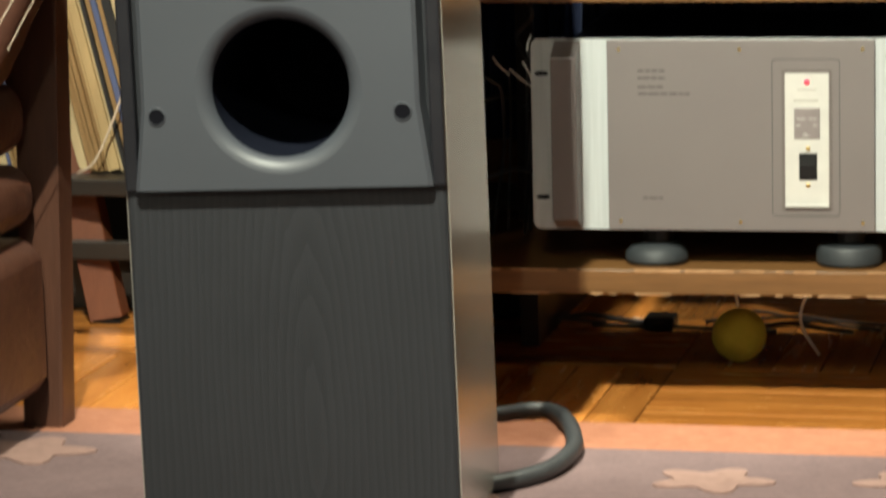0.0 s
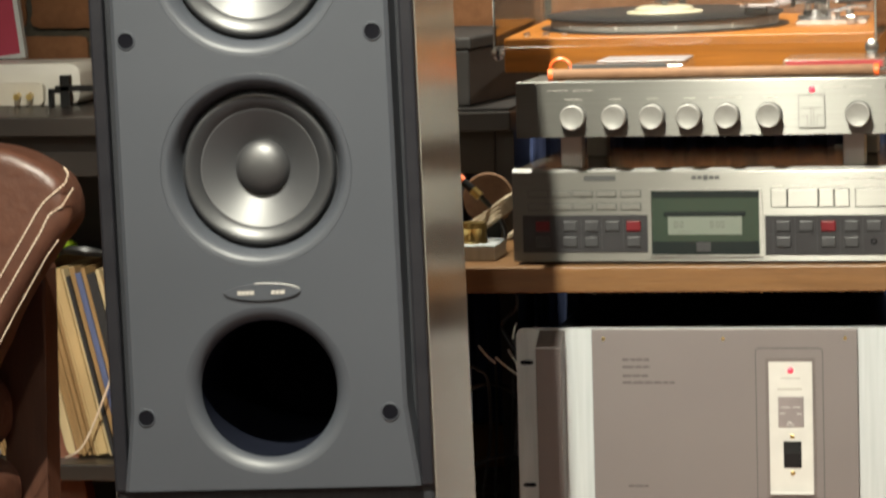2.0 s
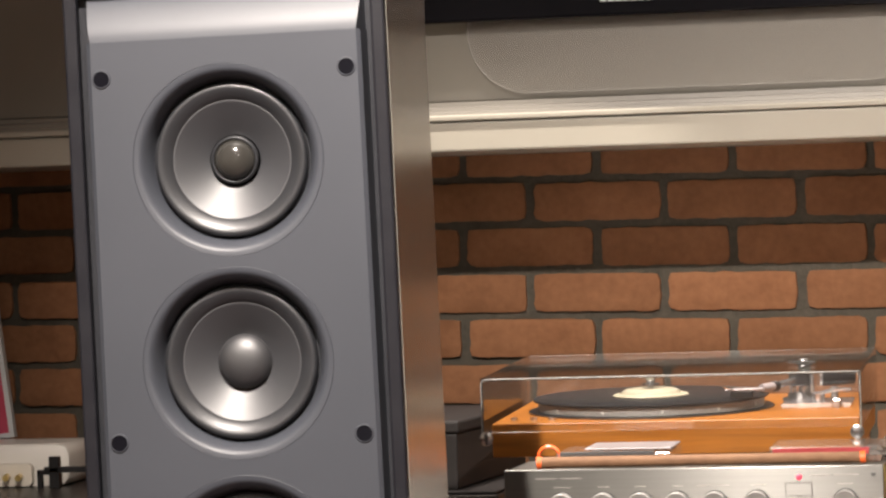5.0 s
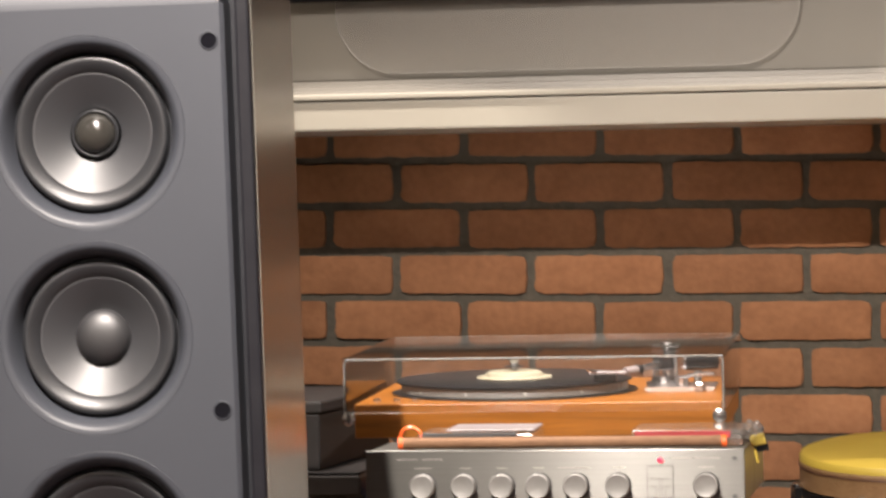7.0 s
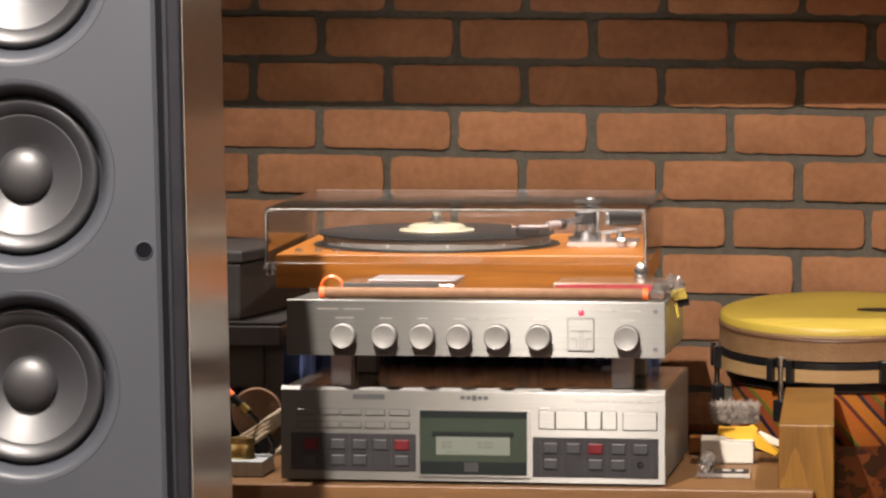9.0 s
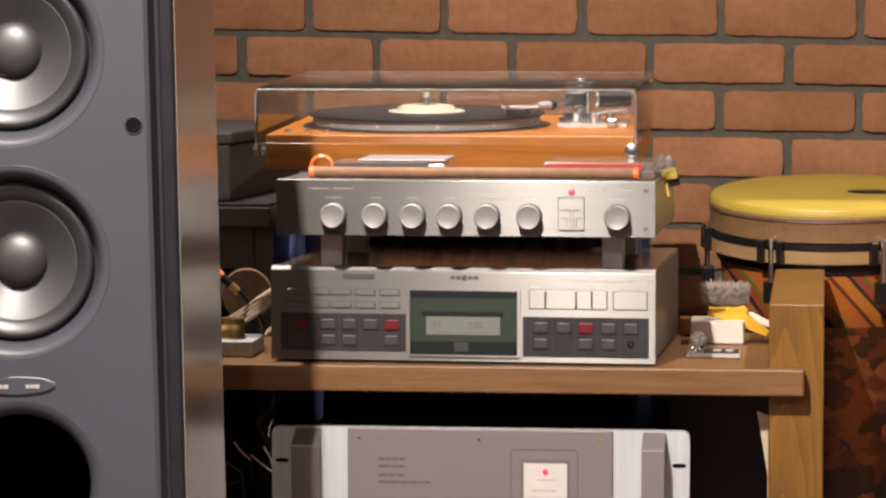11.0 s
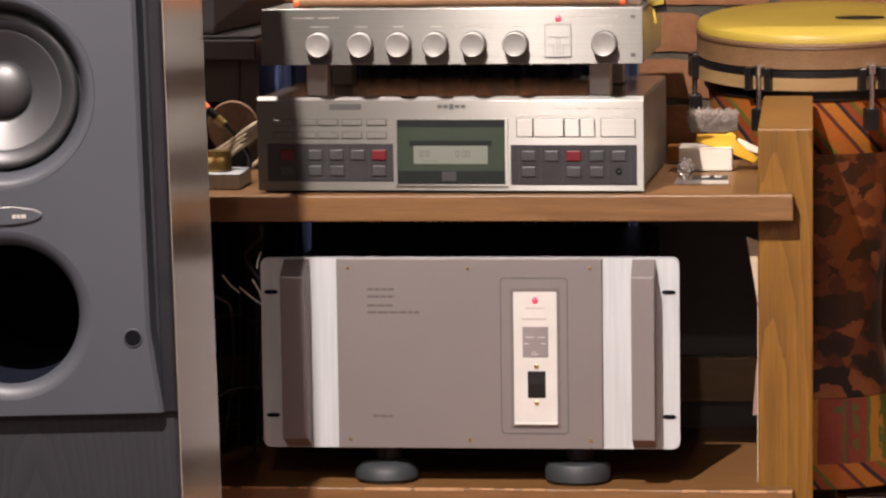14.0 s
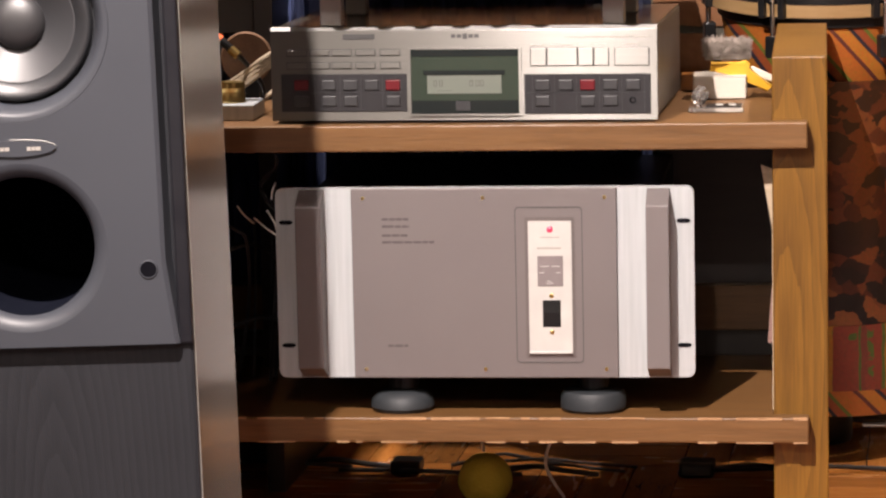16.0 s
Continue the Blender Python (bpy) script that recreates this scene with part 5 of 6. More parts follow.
part("disc", lathe([(0.0, 0.0), (0.030, 0.0), (0.032, 0.003), (0.030, 0.006), (0.0, 0.006)], 40, facing(-0.3005, 0.160, 0.542)), M_TAN, pad, smooth=True)
part("stand", box(-0.315, -0.285, 0.150, 0.175, 0.4778, 0.514), M_BLKMETAL, pad)
coil = thing("braided_cable", "coil of cream braided cable beside the disc player", "cable", (-0.28, 0.08, 0.478))
for k in range(4):
    part("loop", tube([(-0.322, 0.112 + k * 0.004, 0.500 + k * 0.004), (-0.297, 0.098 + k * 0.004, 0.512 + k * 0.005), (-0.272, 0.100, 0.530 + k * 0.005), (-0.259, 0.125, 0.538 + k * 0.004), (-0.262, 0.16, 0.520)], 0.0030, 8), M_BRAID, coil, smooth=True)
part("tail", tube([(-0.262, 0.16, 0.520), (-0.27, 0.15, 0.50), (-0.30, 0.14, 0.4815), (-0.34, 0.15, 0.4810)], 0.0030, 8), M_BRAID, coil, smooth=True)
rca = thing("signal_lead", "grey signal lead with a gold plug and an orange ring", "cable", (-0.31, 0.1, 0.53))
part("lead", tube([(-0.40, 0.14, 0.62), (-0.365, 0.12, 0.602), (-0.340, 0.105, 0.584), (-0.330, 0.102, 0.576)], 0.0040, 10), M_CLEARCBL, rca, smooth=True)
part("ring", tube([(-0.330, 0.102, 0.576), (-0.321, 0.100, 0.568)], 0.0055, 12, 1), M_ORANGE, rca, "orange ring", smooth=True)
part("sleeve", tube([(-0.321, 0.100, 0.568), (-0.309, 0.098, 0.558)], 0.0052, 12, 1), M_BLKMETAL, rca, smooth=True)
part("gold_plug", tube([(-0.309, 0.098, 0.558), (-0.300, 0.096, 0.550)], 0.0056, 12, 1), M_BRASS, rca, "gold-plated plug", smooth=True)
part("pin", tube([(-0.300, 0.096, 0.550), (-0.285, 0.110, 0.530), (-0.275, 0.125, 0.505), (-0.285, 0.14, 0.481)], 0.0030, 10, 4), M_BLKMETAL, rca, smooth=True)
# Dark leads, each with a short pale piece at its tip.
for pts, ends in (((-0.303, 0.075, 0.372), ((-0.294, 0.075, 0.360), (-0.284, 0.08, 0.350))), ((-0.258, 0.09, 0.398), ((-0.262, 0.088, 0.388), (-0.263, 0.085, 0.378))), ((-0.282, 0.07, 0.358), ((-0.268, 0.07, 0.346), (-0.256, 0.075, 0.336))), ((-0.268, 0.08, 0.366), ((-0.260, 0.08, 0.352), (-0.258, 0.085, 0.342)))):
    cb = thing("hanging_cable", "thin loose cable with a short pale end behind the amplifier", "cable", pts, "cables behind the amplifier")
    lead = part("lead", tube([ends[-1], (ends[-1][0] - 0.01, 0.14, ends[-1][2] - 0.06), (ends[-1][0] - 0.03, 0.22, 0.1375)], 0.0016, 6), M_CABLE, cb, smooth=True)
    part("bare_end", tube([pts, *ends], 0.0013, 6), M_CLEARCBL, lead, "short pale end", smooth=True)
for pts, r, mt in (([(-0.36, 0.10, 0.362), (-0.318, 0.06, 0.352), (-0.300, 0.05, 0.346), (-0.290, 0.06, 0.330), (-0.30, 0.12, 0.25), (-0.33, 0.2, 0.1365)], 0.0022, M_CABLE),
                   ([(-0.256, 0.05, 0.4475), (-0.249, 0.045, 0.425), (-0.262, 0.06, 0.410), (-0.275, 0.08, 0.395), (-0.262, 0.06, 0.377), (-0.250, 0.055, 0.355), (-0.262, 0.10, 0.28), (-0.29, 0.2, 0.1365)], 0.0024, M_CABLE),
                   ([(-0.38, 0.12, 0.300), (-0.33, 0.10, 0.312), (-0.29, 0.12, 0.318), (-0.27, 0.2, 0.27), (-0.29, 0.28, 0.1375)], 0.0030, M_CABLE),
                   ([(-0.39, 0.15, 0.245), (-0.33, 0.10, 0.222), (-0.28, 0.10, 0.233), (-0.26, 0.2, 0.20), (-0.27, 0.3, 0.1375)], 0.0028, M_CABLE)):
    cb = thing("hanging_cable", "thin loose cable hanging behind the amplifier", "cable", pts[0], "cables behind the amplifier")
    part("lead", tube(pts, r, 8), mt, cb, smooth=True)

# ---- black cabinet behind ----
cab2 = thing("black_cabinet", "low black cabinet with an open record shelf", "cabinet", (-1.0, 0.5, 0))
part("top_board", box(-2.0, -0.30, 0.262, 0.80, 0.615, 0.640, 0.002), M_BLKWOOD, cab2)
part("side_panel", box(-0.325, -0.302, 0.29, 0.80, ZF, 0.6145), M_BLKWOOD, cab2)
part("side_panel", box(-2.0, -1.977, 0.29, 0.80, ZF, 0.6145), M_BLKWOOD, cab2)
part("back_board", box(-1.976, -0.326, 0.775, 0.795, ZF, 0.6145), M_BLKWOOD, cab2)
part("record_shelf", box(-1.976, -0.326, 0.34, 0.774, 0.150, 0.172, 0.002), M_BLKWOOD, cab2)
part("upper_rail", box(-1.976, -0.326, 0.29, 0.312, 0.560, 0.6145, 0.002), M_BLKWOOD, cab2)
part("lower_rail", box(-1.976, -0.326, 0.36, 0.378, 0.060, 0.085, 0.002), M_BLKWOOD, cab2)
part("plinth", box(-1.976, -0.326, 0.470, 0.49, ZF, 0.05, 0.002), M_BLKWOOD, cab2)
tray = thing("dark_mat", "dark brown patterned mat on the black cabinet", "mat", (-0.4, 0.4, 0.64))
part("cloth", box(-0.62, -0.302, 0.266, 0.62, 0.6405, 0.6445, 0.001), M_GREYBOX, tray)
gbox = thing("grey_case", "dark grey equipment case standing askew on the cabinet", "case", (-0.42, 0.5, 0.645))
gm = Matrix.Translation((-0.356, 0.285, 0.645)) @ Matrix.Rotation(radians(86), 4, "Z")
gb = box(0.0, 0.34, 0.0, 0.30, 0.0, 0.072, 0.003)
gb.transform(gm)
part("case_body", gb, M_GREYBOX, gbox)
gb = box(-0.004, 0.344, -0.004, 0.304, 0.0725, 0.088, 0.003)
gb.transform(gm)
part("case_lid", gb, M_GREYBOX, gbox)

# records on the shelf, leaning
random.seed(21)
x = -1.10
for k in range(90):
    if x > -0.80:
        break
    w = random.choice((0.003, 0.004, 0.004, 0.005, 0.006, 0.008, 0.012))
    h = random.uniform(0.245, 0.262)
    sl = thing("record_sleeve", "worn card record sleeve leaning on the shelf", "record", (x, 0.40, 0.1725), "row of record sleeves")
    lean = radians(13)
    b = box(0, w, 0.0, 0.25, 0.0, h, 0.0008, 1)
    b.transform(Matrix.Translation((x, 0.392 + random.uniform(0, 0.008), 0.1725 + w * math.sin(lean) + 0.0003)) @ Matrix.Rotation(-lean, 4, "Y"))
    # tops lean away to the side they fall to
    part("sleeve", b, M_SPINES[random.choice((0, 5, 2, 2, 5, 3, 5, 0, 2, 1, 6, 2))], sl)
    x += w / math.cos(lean) + 0.0007
strap = thing("green_strap", "lime green and black rubber strap lying on the records", "strap", (-0.94, 0.45, 0.44))
for dx in (0.0, 0.030):
    part("band", tube([(-0.985 + dx, 0.40, 0.446), (-0.982 + dx, 0.41, 0.457), (-0.968 + dx, 0.42, 0.459), (-0.960 + dx, 0.43, 0.446)], 0.0045, 8), M_GREEN, strap, "lime green band", smooth=True)
part("core", tube([(-0.990, 0.415, 0.446), (-0.96, 0.42, 0.452), (-0.925, 0.42, 0.450), (-0.90, 0.43, 0.446)], 0.0075, 8), M_BLKMETAL, strap, smooth=True)
wire = thing("pale_wire", "thin pale wire hanging in front of the records", "wire", (-0.92, 0.36, 0.18))
part("lead", tube([(-0.87, 0.38, 0.30), (-0.895, 0.372, 0.235), (-0.915, 0.37, 0.195), (-0.930, 0.37, 0.181), (-0.945, 0.38, 0.1745)], 0.0016, 6), M_THREAD, wire, smooth=True)

# white gadget and a framed pink print on the cabinet
wb = thing("white_gadget", "white moulded plastic appliance on the black cabinet", "appliance", (-1.0, 0.55, 0.64))
part("body", slab(rounded(-1.18, -0.945, 0.6408, 0.698, 0.016), 0.50, 0.62, 0.004), M_WHITEPL, wb, smooth=True)
part("panel", slab(rounded(-1.16, -0.995, 0.6415, 0.672, 0.006), 0.488, 0.4998, 0.002), M_CARD, wb)
for x in (-1.03, -1.012):
    part("gold_plug", tube([(x, 0.487, 0.655), (x + 0.003, 0.470, 0.654)], 0.0045, 10, 1), M_BRASS, wb, "gold-plated plug", smooth=True)
cl = thing("black_clip", "black metal bracket on the black cabinet", "bracket", (-0.95, 0.46, 0.64))
part("bar", box(-0.965, -0.87, 0.452, 0.464, 0.662, 0.670, 0.001), M_BLKMETAL, cl)
part("post", box(-0.958, -0.944, 0.452, 0.464, 0.6405, 0.684, 0.001), M_BLKMETAL, cl)
part("post", box(-0.975, -0.969, 0.452, 0.464, 0.6405, 0.664, 0.001), M_BLKMETAL, cl)
part("arm", box(-0.975, -0.958, 0.452, 0.464, 0.6595, 0.666, 0.001), M_BLKMETAL, cl)
pic = thing("framed_print", "crimson print in a thin pale frame leaning back", "picture", (-1.2, 0.58, 0.70))
pz = Matrix.Translation((-1.072, 0.640, 0.6995)) @ Matrix.Rotation(radians(-6.5), 4, "Y")
for name, b, mt in (("frame", ring_slab([(-0.30, 0.0), (0.0, 0.0), (0.0, 0.30), (-0.30, 0.30)], [(-0.293, 0.007), (-0.007, 0.007), (-0.007, 0.293), (-0.293, 0.293)], 0.0, 0.012), M_SILVER), ("print", box(-0.293, -0.007, 0.004, 0.008, 0.007, 0.293), M_PINK)):
    b.transform(pz)
    part(name, b, mt, pic)
part("foot", box(-1.32, -1.085, 0.63, 0.66, 0.6405, 0.6990), M_BLKWOOD, pic)

# ---- leather chair at the left ----
chair = thing("leather_chair", "brown leather lounge chair with pale stitching and dark wooden frame", "chair", (-0.78, -0.35, 0))


def cushion(outline, y0, y1, puff, cuts=3):
    """A stuffed leather pad on an outline of (x, z)."""
    pts, n = [Vector((a, b)) for a, b in outline], len(outline)
    fine = []
    for i in range(n):
        p0, p1, p2, p3 = pts[i - 1], pts[i], pts[(i + 1) % n], pts[(i + 2) % n]
        for k in range(cuts):
            t = k / cuts
            fine.append(0.5 * ((2 * p1) + (p2 - p0) * t + (2 * p0 - 5 * p1 + 4 * p2 - p3) * t * t + (3 * p1 - p0 - 3 * p2 + p3) * t ** 3))
    n = len(fine)
    normals = []
    for i in range(n):
        d = (fine[(i + 2) % n] - fine[i - 2]).normalized()
        normals.append(Vector((d.y, -d.x)))
    area = sum(fine[i].x * fine[(i + 1) % n].y - fine[(i + 1) % n].x * fine[i].y for i in range(n))
    sign = 1 if area > 0 else -1
    bm = bmesh.new()
    r = min(0.016, (y1 - y0) * 0.3)
    rings = []
    for inset, y in [(r * (1 - math.sin(t)), y0 + r * (1 - math.cos(t))) for t in [math.pi / 2 * k / 5 for k in range(6)]] + [(r * (1 - math.cos(t)), y1 - r * (1 - math.sin(t))) for t in [math.pi / 2 * k / 5 for k in range(6)]]:
        rings.append([bm.verts.new((p.x - sign * q.x * inset, y, p.y - sign * q.y * inset)) for p, q in zip(fine, normals)])
    for u, v in zip(rings, rings[1:]):
        for i in range(n):
            bm.faces.new((u[i], u[(i + 1) % n], v[(i + 1) % n], v[i]))
    bm.faces.new(rings[0]), bm.faces.new(rings[-1][::-1])
    return bm


top_pad = [(-0.95, 0.668), (-0.78, 0.668), (-0.711, 0.661), (-0.681, 0.654), (-0.653, 0.640), (-0.634, 0.624), (-0.625, 0.602), (-0.626, 0.580), (-0.635, 0.566), (-0.647, 0.552), (-0.658, 0.538), (-0.678, 0.509), (-0.700, 0.473), (-0.722, 0.430), (-0.76, 0.395), (-0.95, 0.36)]
top_pad = [(0.528 + (x - 0.528) * 1.0162, 0.947 + (z - 0.947) * 1.0162) for x, z in top_pad]
part("back_cushion", cushion(top_pad, -0.44, -0.37, 0.02), M_LEATHER, chair, "rounded brown leather cushion", smooth=True)


def stitches(line, y, r, pitch):
    """A row of single slanted stitches along a line of (x, z)."""
    out = bmesh.new()
    pts = [Vector((x, y, z)) for x, z in line]
    for a, b in zip(pts, pts[1:]):
        n = max(1, round((b - a).length / pitch))
        for k in range(n):
            merge(out, tube([a.lerp(b, (k + 0.06) / n), a.lerp(b, (k + 0.94) / n) + Vector((0.0008, 0, 0.0003))], r, 6, 1))
    return out


for a in ([(-0.646, 0.634), (-0.641, 0.627), (-0.645, 0.617), (-0.669, 0.598), (-0.678, 0.587), (-0.697, 0.557), (-0.715, 0.529), (-0.76, 0.46)], [(-0.636, 0.612), (-0.650, 0.592), (-0.665, 0.583), (-0.676, 0.563), (-0.698, 0.529), (-0.716, 0.501), (-0.755, 0.44)]):
    part("seam", stitches(a, -0.4408, 0.0009, 0.0052), M_THREAD, chair, "pale stitching")
part("seam", stitches([(-0.655, 0.556), (-0.668, 0.540), (-0.688, 0.508), (-0.708, 0.476), (-0.729, 0.440)], -0.4408, 0.0007, 0.0052), M_THREAD, chair, "pale stitching")
for z0, z1, x1, y0 in ((0.30, 0.385, -0.777, -0.42), (0.215, 0.29, -0.770, -0.43), (0.02, 0.205, -0.762, -0.45)):
    part("seat_pad", cushion(rounded(-0.95, x1, z0, z1, min(0.035, (z1 - z0) * 0.45)), y0, -0.26, 0.02), M_LEATHER, chair, "brown leather seat pad", smooth=True)
    part("seam", tube([(-0.85, y0 - 0.001, z0 + 0.03), (-0.805, y0 - 0.001, z0 + 0.045), (x1 - 0.012, y0 - 0.0005, z0 + 0.062)], 0.0009, 6), M_THREAD, chair)
part("frame_post", slab([(-0.805, ZF), (-0.756, ZF), (-0.747, 0.30), (-0.742, 0.50), (-0.76, 0.54), (-0.83, 0.54), (-0.797, 0.30)], -0.245, -0.20, 0.004), M_DKWOOD, chair, "dark wooden side post")
brace = thing("slanted_stand_leg", "red-brown wooden leg slanting to the floor", "stand", (-0.92, 0.38, ZF))
leg = bmesh.new()
foot, head, dirn = Vector((-0.930, 0.36, ZF + 0.003)), Vector((-1.005, 0.40, 0.30)), Vector((0.042, 0.0, 0.006))
ring = [[leg.verts.new(c + dirn * u + Vector((0.0, v, 0.0))) for u, v in ((0, 0), (1, 0.012), (1, 0.045), (0, 0.045))] for c in (foot, head)]
leg.faces.new(ring[0]), leg.faces.new(ring[1][::-1])
for i in range(4):
    leg.faces.new((ring[0][i], ring[0][(i + 1) % 4], ring[1][(i + 1) % 4], ring[1][i]))
bmesh.ops.bevel(leg, geom=leg.edges[:], offset=0.0015, segments=2, affect="EDGES", profile=0.5)
part("leg", leg, M_REDWOOD, brace)
part("foot_pad", box(-0.929, -0.890, 0.368, 0.400, ZF, ZF + 0.0045), M_BLKMETAL, brace)

# ---- drum ----
DC = (0.383, 0.640, 0.642)
DM = Matrix.Translation(DC) @ Matrix.Rotation(radians(5.0), 4, "X")
drum = thing("hand_drum", "goblet hand drum with a yellow skin and printed cloth body", "drum", (0.383, 0.64, 0))
part("skin", lathe([(0.0, 0.003), (0.10, 0.0025), (0.150, 0.0012), (0.158, -0.0015), (0.1600, -0.006), (0.1600, -0.011)], 80, DM), M_YELLOW, drum, "bright yellow drum skin", smooth=True)
part("skin_patch", slab([(0.055 + 0.032 * math.cos(t), 0.0 + 0.011 * math.sin(t)) for t in [2 * math.pi * k / 28 for k in range(28)]], -0.0005, 0.0005), M_GREYBOX, drum, "grey oval patch")
drum.children[-1].matrix_basis = Matrix.Translation(Vector((DC[0] + 0.055, DC[1] - 0.03, 0.6440)) - Vector((0.383, 0.64, 0))) @ Matrix.Rotation(radians(5 + 90), 4, "X") @ Matrix.Translation((0.383 - 0.055 - 0.0, 0.64, 0)) @ Matrix.Translation((-0.0, 0, 0))
part("collar", lathe([(0.1602, -0.0112), (0.1612, -0.014), (0.1602, -0.017), (0.1606, -0.044), (0.158, -0.046)], 80, DM), M_BURLAP, drum, "tan wooden collar", smooth=True)
part("collar_line", lathe([(0.1614, -0.0165), (0.1618, -0.0175), (0.1614, -0.0185), (0.160, -0.0175)], 80, DM, True), M_DKWOOD, drum)
part("tension_band", lathe([(0.160, -0.0460), (0.1635, -0.0462), (0.1635, -0.0545), (0.160, -0.0547)], 80, DM, True), M_BLKMETAL, drum, "black steel band")
part("hoop", lathe([(0.158, -0.0550), (0.1640, -0.0552), (0.1640, -0.0715), (0.158, -0.0717)], 80, DM, True), M_PLY, drum, "pale wooden hoop")
for k in range(7):
    t = radians(-90 + 26 + k * 360 / 7)
    lm = DM @ Matrix.Rotation(t, 4, "Z") @ Matrix.Translation((0.166, 0, 0))
    lug = part("tension_lug", lathe([(0.0, -0.098), (0.0035, -0.098), (0.0035, -0.052), (0.0065, -0.051), (0.0065, -0.040), (0.003, -0.038), (0.0, -0.038)], 14, lm), M_CHROME, drum, "chrome tension lug", smooth=True)
    for s in (-1, 1):
        b = box(-0.006, 0.006, s * 0.014 - 0.0045, s * 0.014 + 0.0045, -0.073, -0.043, 0.001, 1)
        b.transform(lm)
        part("clip", b, M_BLKMETAL, lug)
    b = box(-0.009, 0.006, -0.009, 0.009, -0.125, -0.096, 0.002)
    b.transform(lm)
    part("anchor", b, M_BLKMETAL, lug)
# Black ring painted for the shade between hoop and upper cloth.
part("rim_shadow_gap", lathe([(0.150, -0.045), (0.1515, -0.086), (0.149, -0.088)], 64, DM), M_BLKMETAL, drum, smooth=True)
part("upper_cloth", lathe([(0.148, -0.084), (0.143, -0.115), (0.135, -0.150), (0.128, -0.172)], 64, DM), M_KENTE, drum, "orange and green printed cloth", smooth=True)
part("body_cloth", lathe([(0.128, 0.474), (0.112, 0.43), (0.094, 0.36), (0.085, 0.29), (0.084, 0.23), (0.090, 0.175), (0.098, 0.15)], 64, Matrix.Translation((0.383, 0.625, 0))), M_BATIK, drum, "brown and black printed cloth", smooth=True)
part("foot_cloth", lathe([(0.099, 0.150), (0.106, 0.10), (0.113, 0.065)], 64, Matrix.Translation((0.383, 0.622, 0))), M_WOVEN, drum, "red, green and yellow striped woven cloth", smooth=True)
part("hem", lathe([(0.1135, 0.066), (0.117, 0.050), (0.120, 0.034)], 64, Matrix.Translation((0.383, 0.622, 0))), M_KENTE, drum, "orange and green printed hem", smooth=True)
part("foot_ring", lathe([(0.0, ZF), (0.046, ZF), (0.048, ZF + 0.006), (0.048, 0.05), (0.0, 0.05)], 48, Matrix.Translation((0.360, 0.660, 0))), M_BLKMETAL, drum, "black inner foot", smooth=True)
strap2 = thing("drum_strap", "pale webbing strap hanging beside the drum", "strap", (0.47, 0.48, 0.0))
part("webbing", tube([(0.478, 0.500, 0.40), (0.470, 0.490, 0.34), (0.462, 0.485, 0.29), (0.466, 0.485, 0.24), (0.480, 0.50, 0.17), (0.478, 0.49, 0.06), (0.50, 0.48, 0.004)], 0.0035, 8), M_BRAID, strap2, smooth=True)
bar = thing("chrome_tube", "chrome tube lying on the floor under the drum", "tube", (0.6, 0.72, ZF))
part("pipe", tube([(0.420, 0.712, ZF + 0.0088), (0.85, 0.735, ZF + 0.0088)], 0.0086, 14, 2), M_CHROME, bar, smooth=True)

# the rack and all that stands on it are turned a little on the floor
turn = Matrix.Rotation(radians(2.0), 4, "Z")
FORWARD = Matrix.Translation((0.53, -3.83, 0.93)) @ Matrix.Scale(0.985, 4) @ Matrix.Translation((-0.53, 3.83, -0.93))
for o in list(scene.objects):
    if o.parent is None and o.name.split(".")[0] in ("equipment_rack", "folded_sheet", "backing_cloth", "power_amplifier", "isolation_puck", "disc_player", "preamplifier", "plastic_rod", "clear_case", "red_case",
                                                     "yellow_packet", "turntable", "record", "record_clamp", "small_box", "yellow_clamp", "fluffy_brush", "wooden_slat", "cassette", "crumpled_wrapper",
                                                     "metal_block", "brass_spool", "suede_pad", "braided_cable", "signal_lead", "hanging_cable"):
        slide = {"turntable": 0.0062, "record": 0.0062, "record_clamp": 0.0062, "small_box": 0.0, "yellow_clamp": 0.003, "fluffy_brush": 0.01, "wooden_slat": 0.01, "cassette": 0.004}.get(o.name.split(".")[0], 0.0)
        tip = Matrix.Translation((0, 0.19, 0.6908)) @ Matrix.Rotation(radians(1.5), 4, "X") @ Matrix.Translation((0, -0.19, -0.6908)) if o.name.split(".")[0] in ("turntable", "record", "record_clamp") else Matrix.Identity(4)
        skew = Matrix.Translation((-0.02, 0.0, 0)) @ Matrix.Rotation(radians({"preamplifier": -1.6, "disc_player": -2.3}.get(o.name.split(".")[0], 0.0)), 4, "Z") @ Matrix.Translation((0.02, 0.0, 0))
        near = FORWARD if o.name.split(".")[0] in ("preamplifier", "plastic_rod", "clear_case", "red_case", "yellow_packet") else Matrix.Identity(4)
        o.matrix_basis = near @ turn @ skew @ Matrix.Translation((slide, 0, 0)) @ tip @ o.matrix_basis

# ---- on the floor ----
low = Matrix.Translation((0.528, -3.81, 0.8665)) @ Matrix.Scale(1.0323, 4) @ Matrix.Translation((-0.528, 3.81, -0.8665))
strap2.matrix_basis = low @ strap2.matrix_basis
BX, BY, BR = -0.035, 0.228, 0.0336
ball = thing("tennis_ball", "faded yellow-green tennis ball on the floor under the rack", "ball", (BX, BY, ZF))
bm = bmesh.new()
bmesh.ops.create_uvsphere(bm, u_segments=40, v_segments=24, radius=BR)
bm.transform(Matrix.Translation((BX, BY, ZF + BR)))
part("felt", bm, M_BALL, ball, smooth=True)
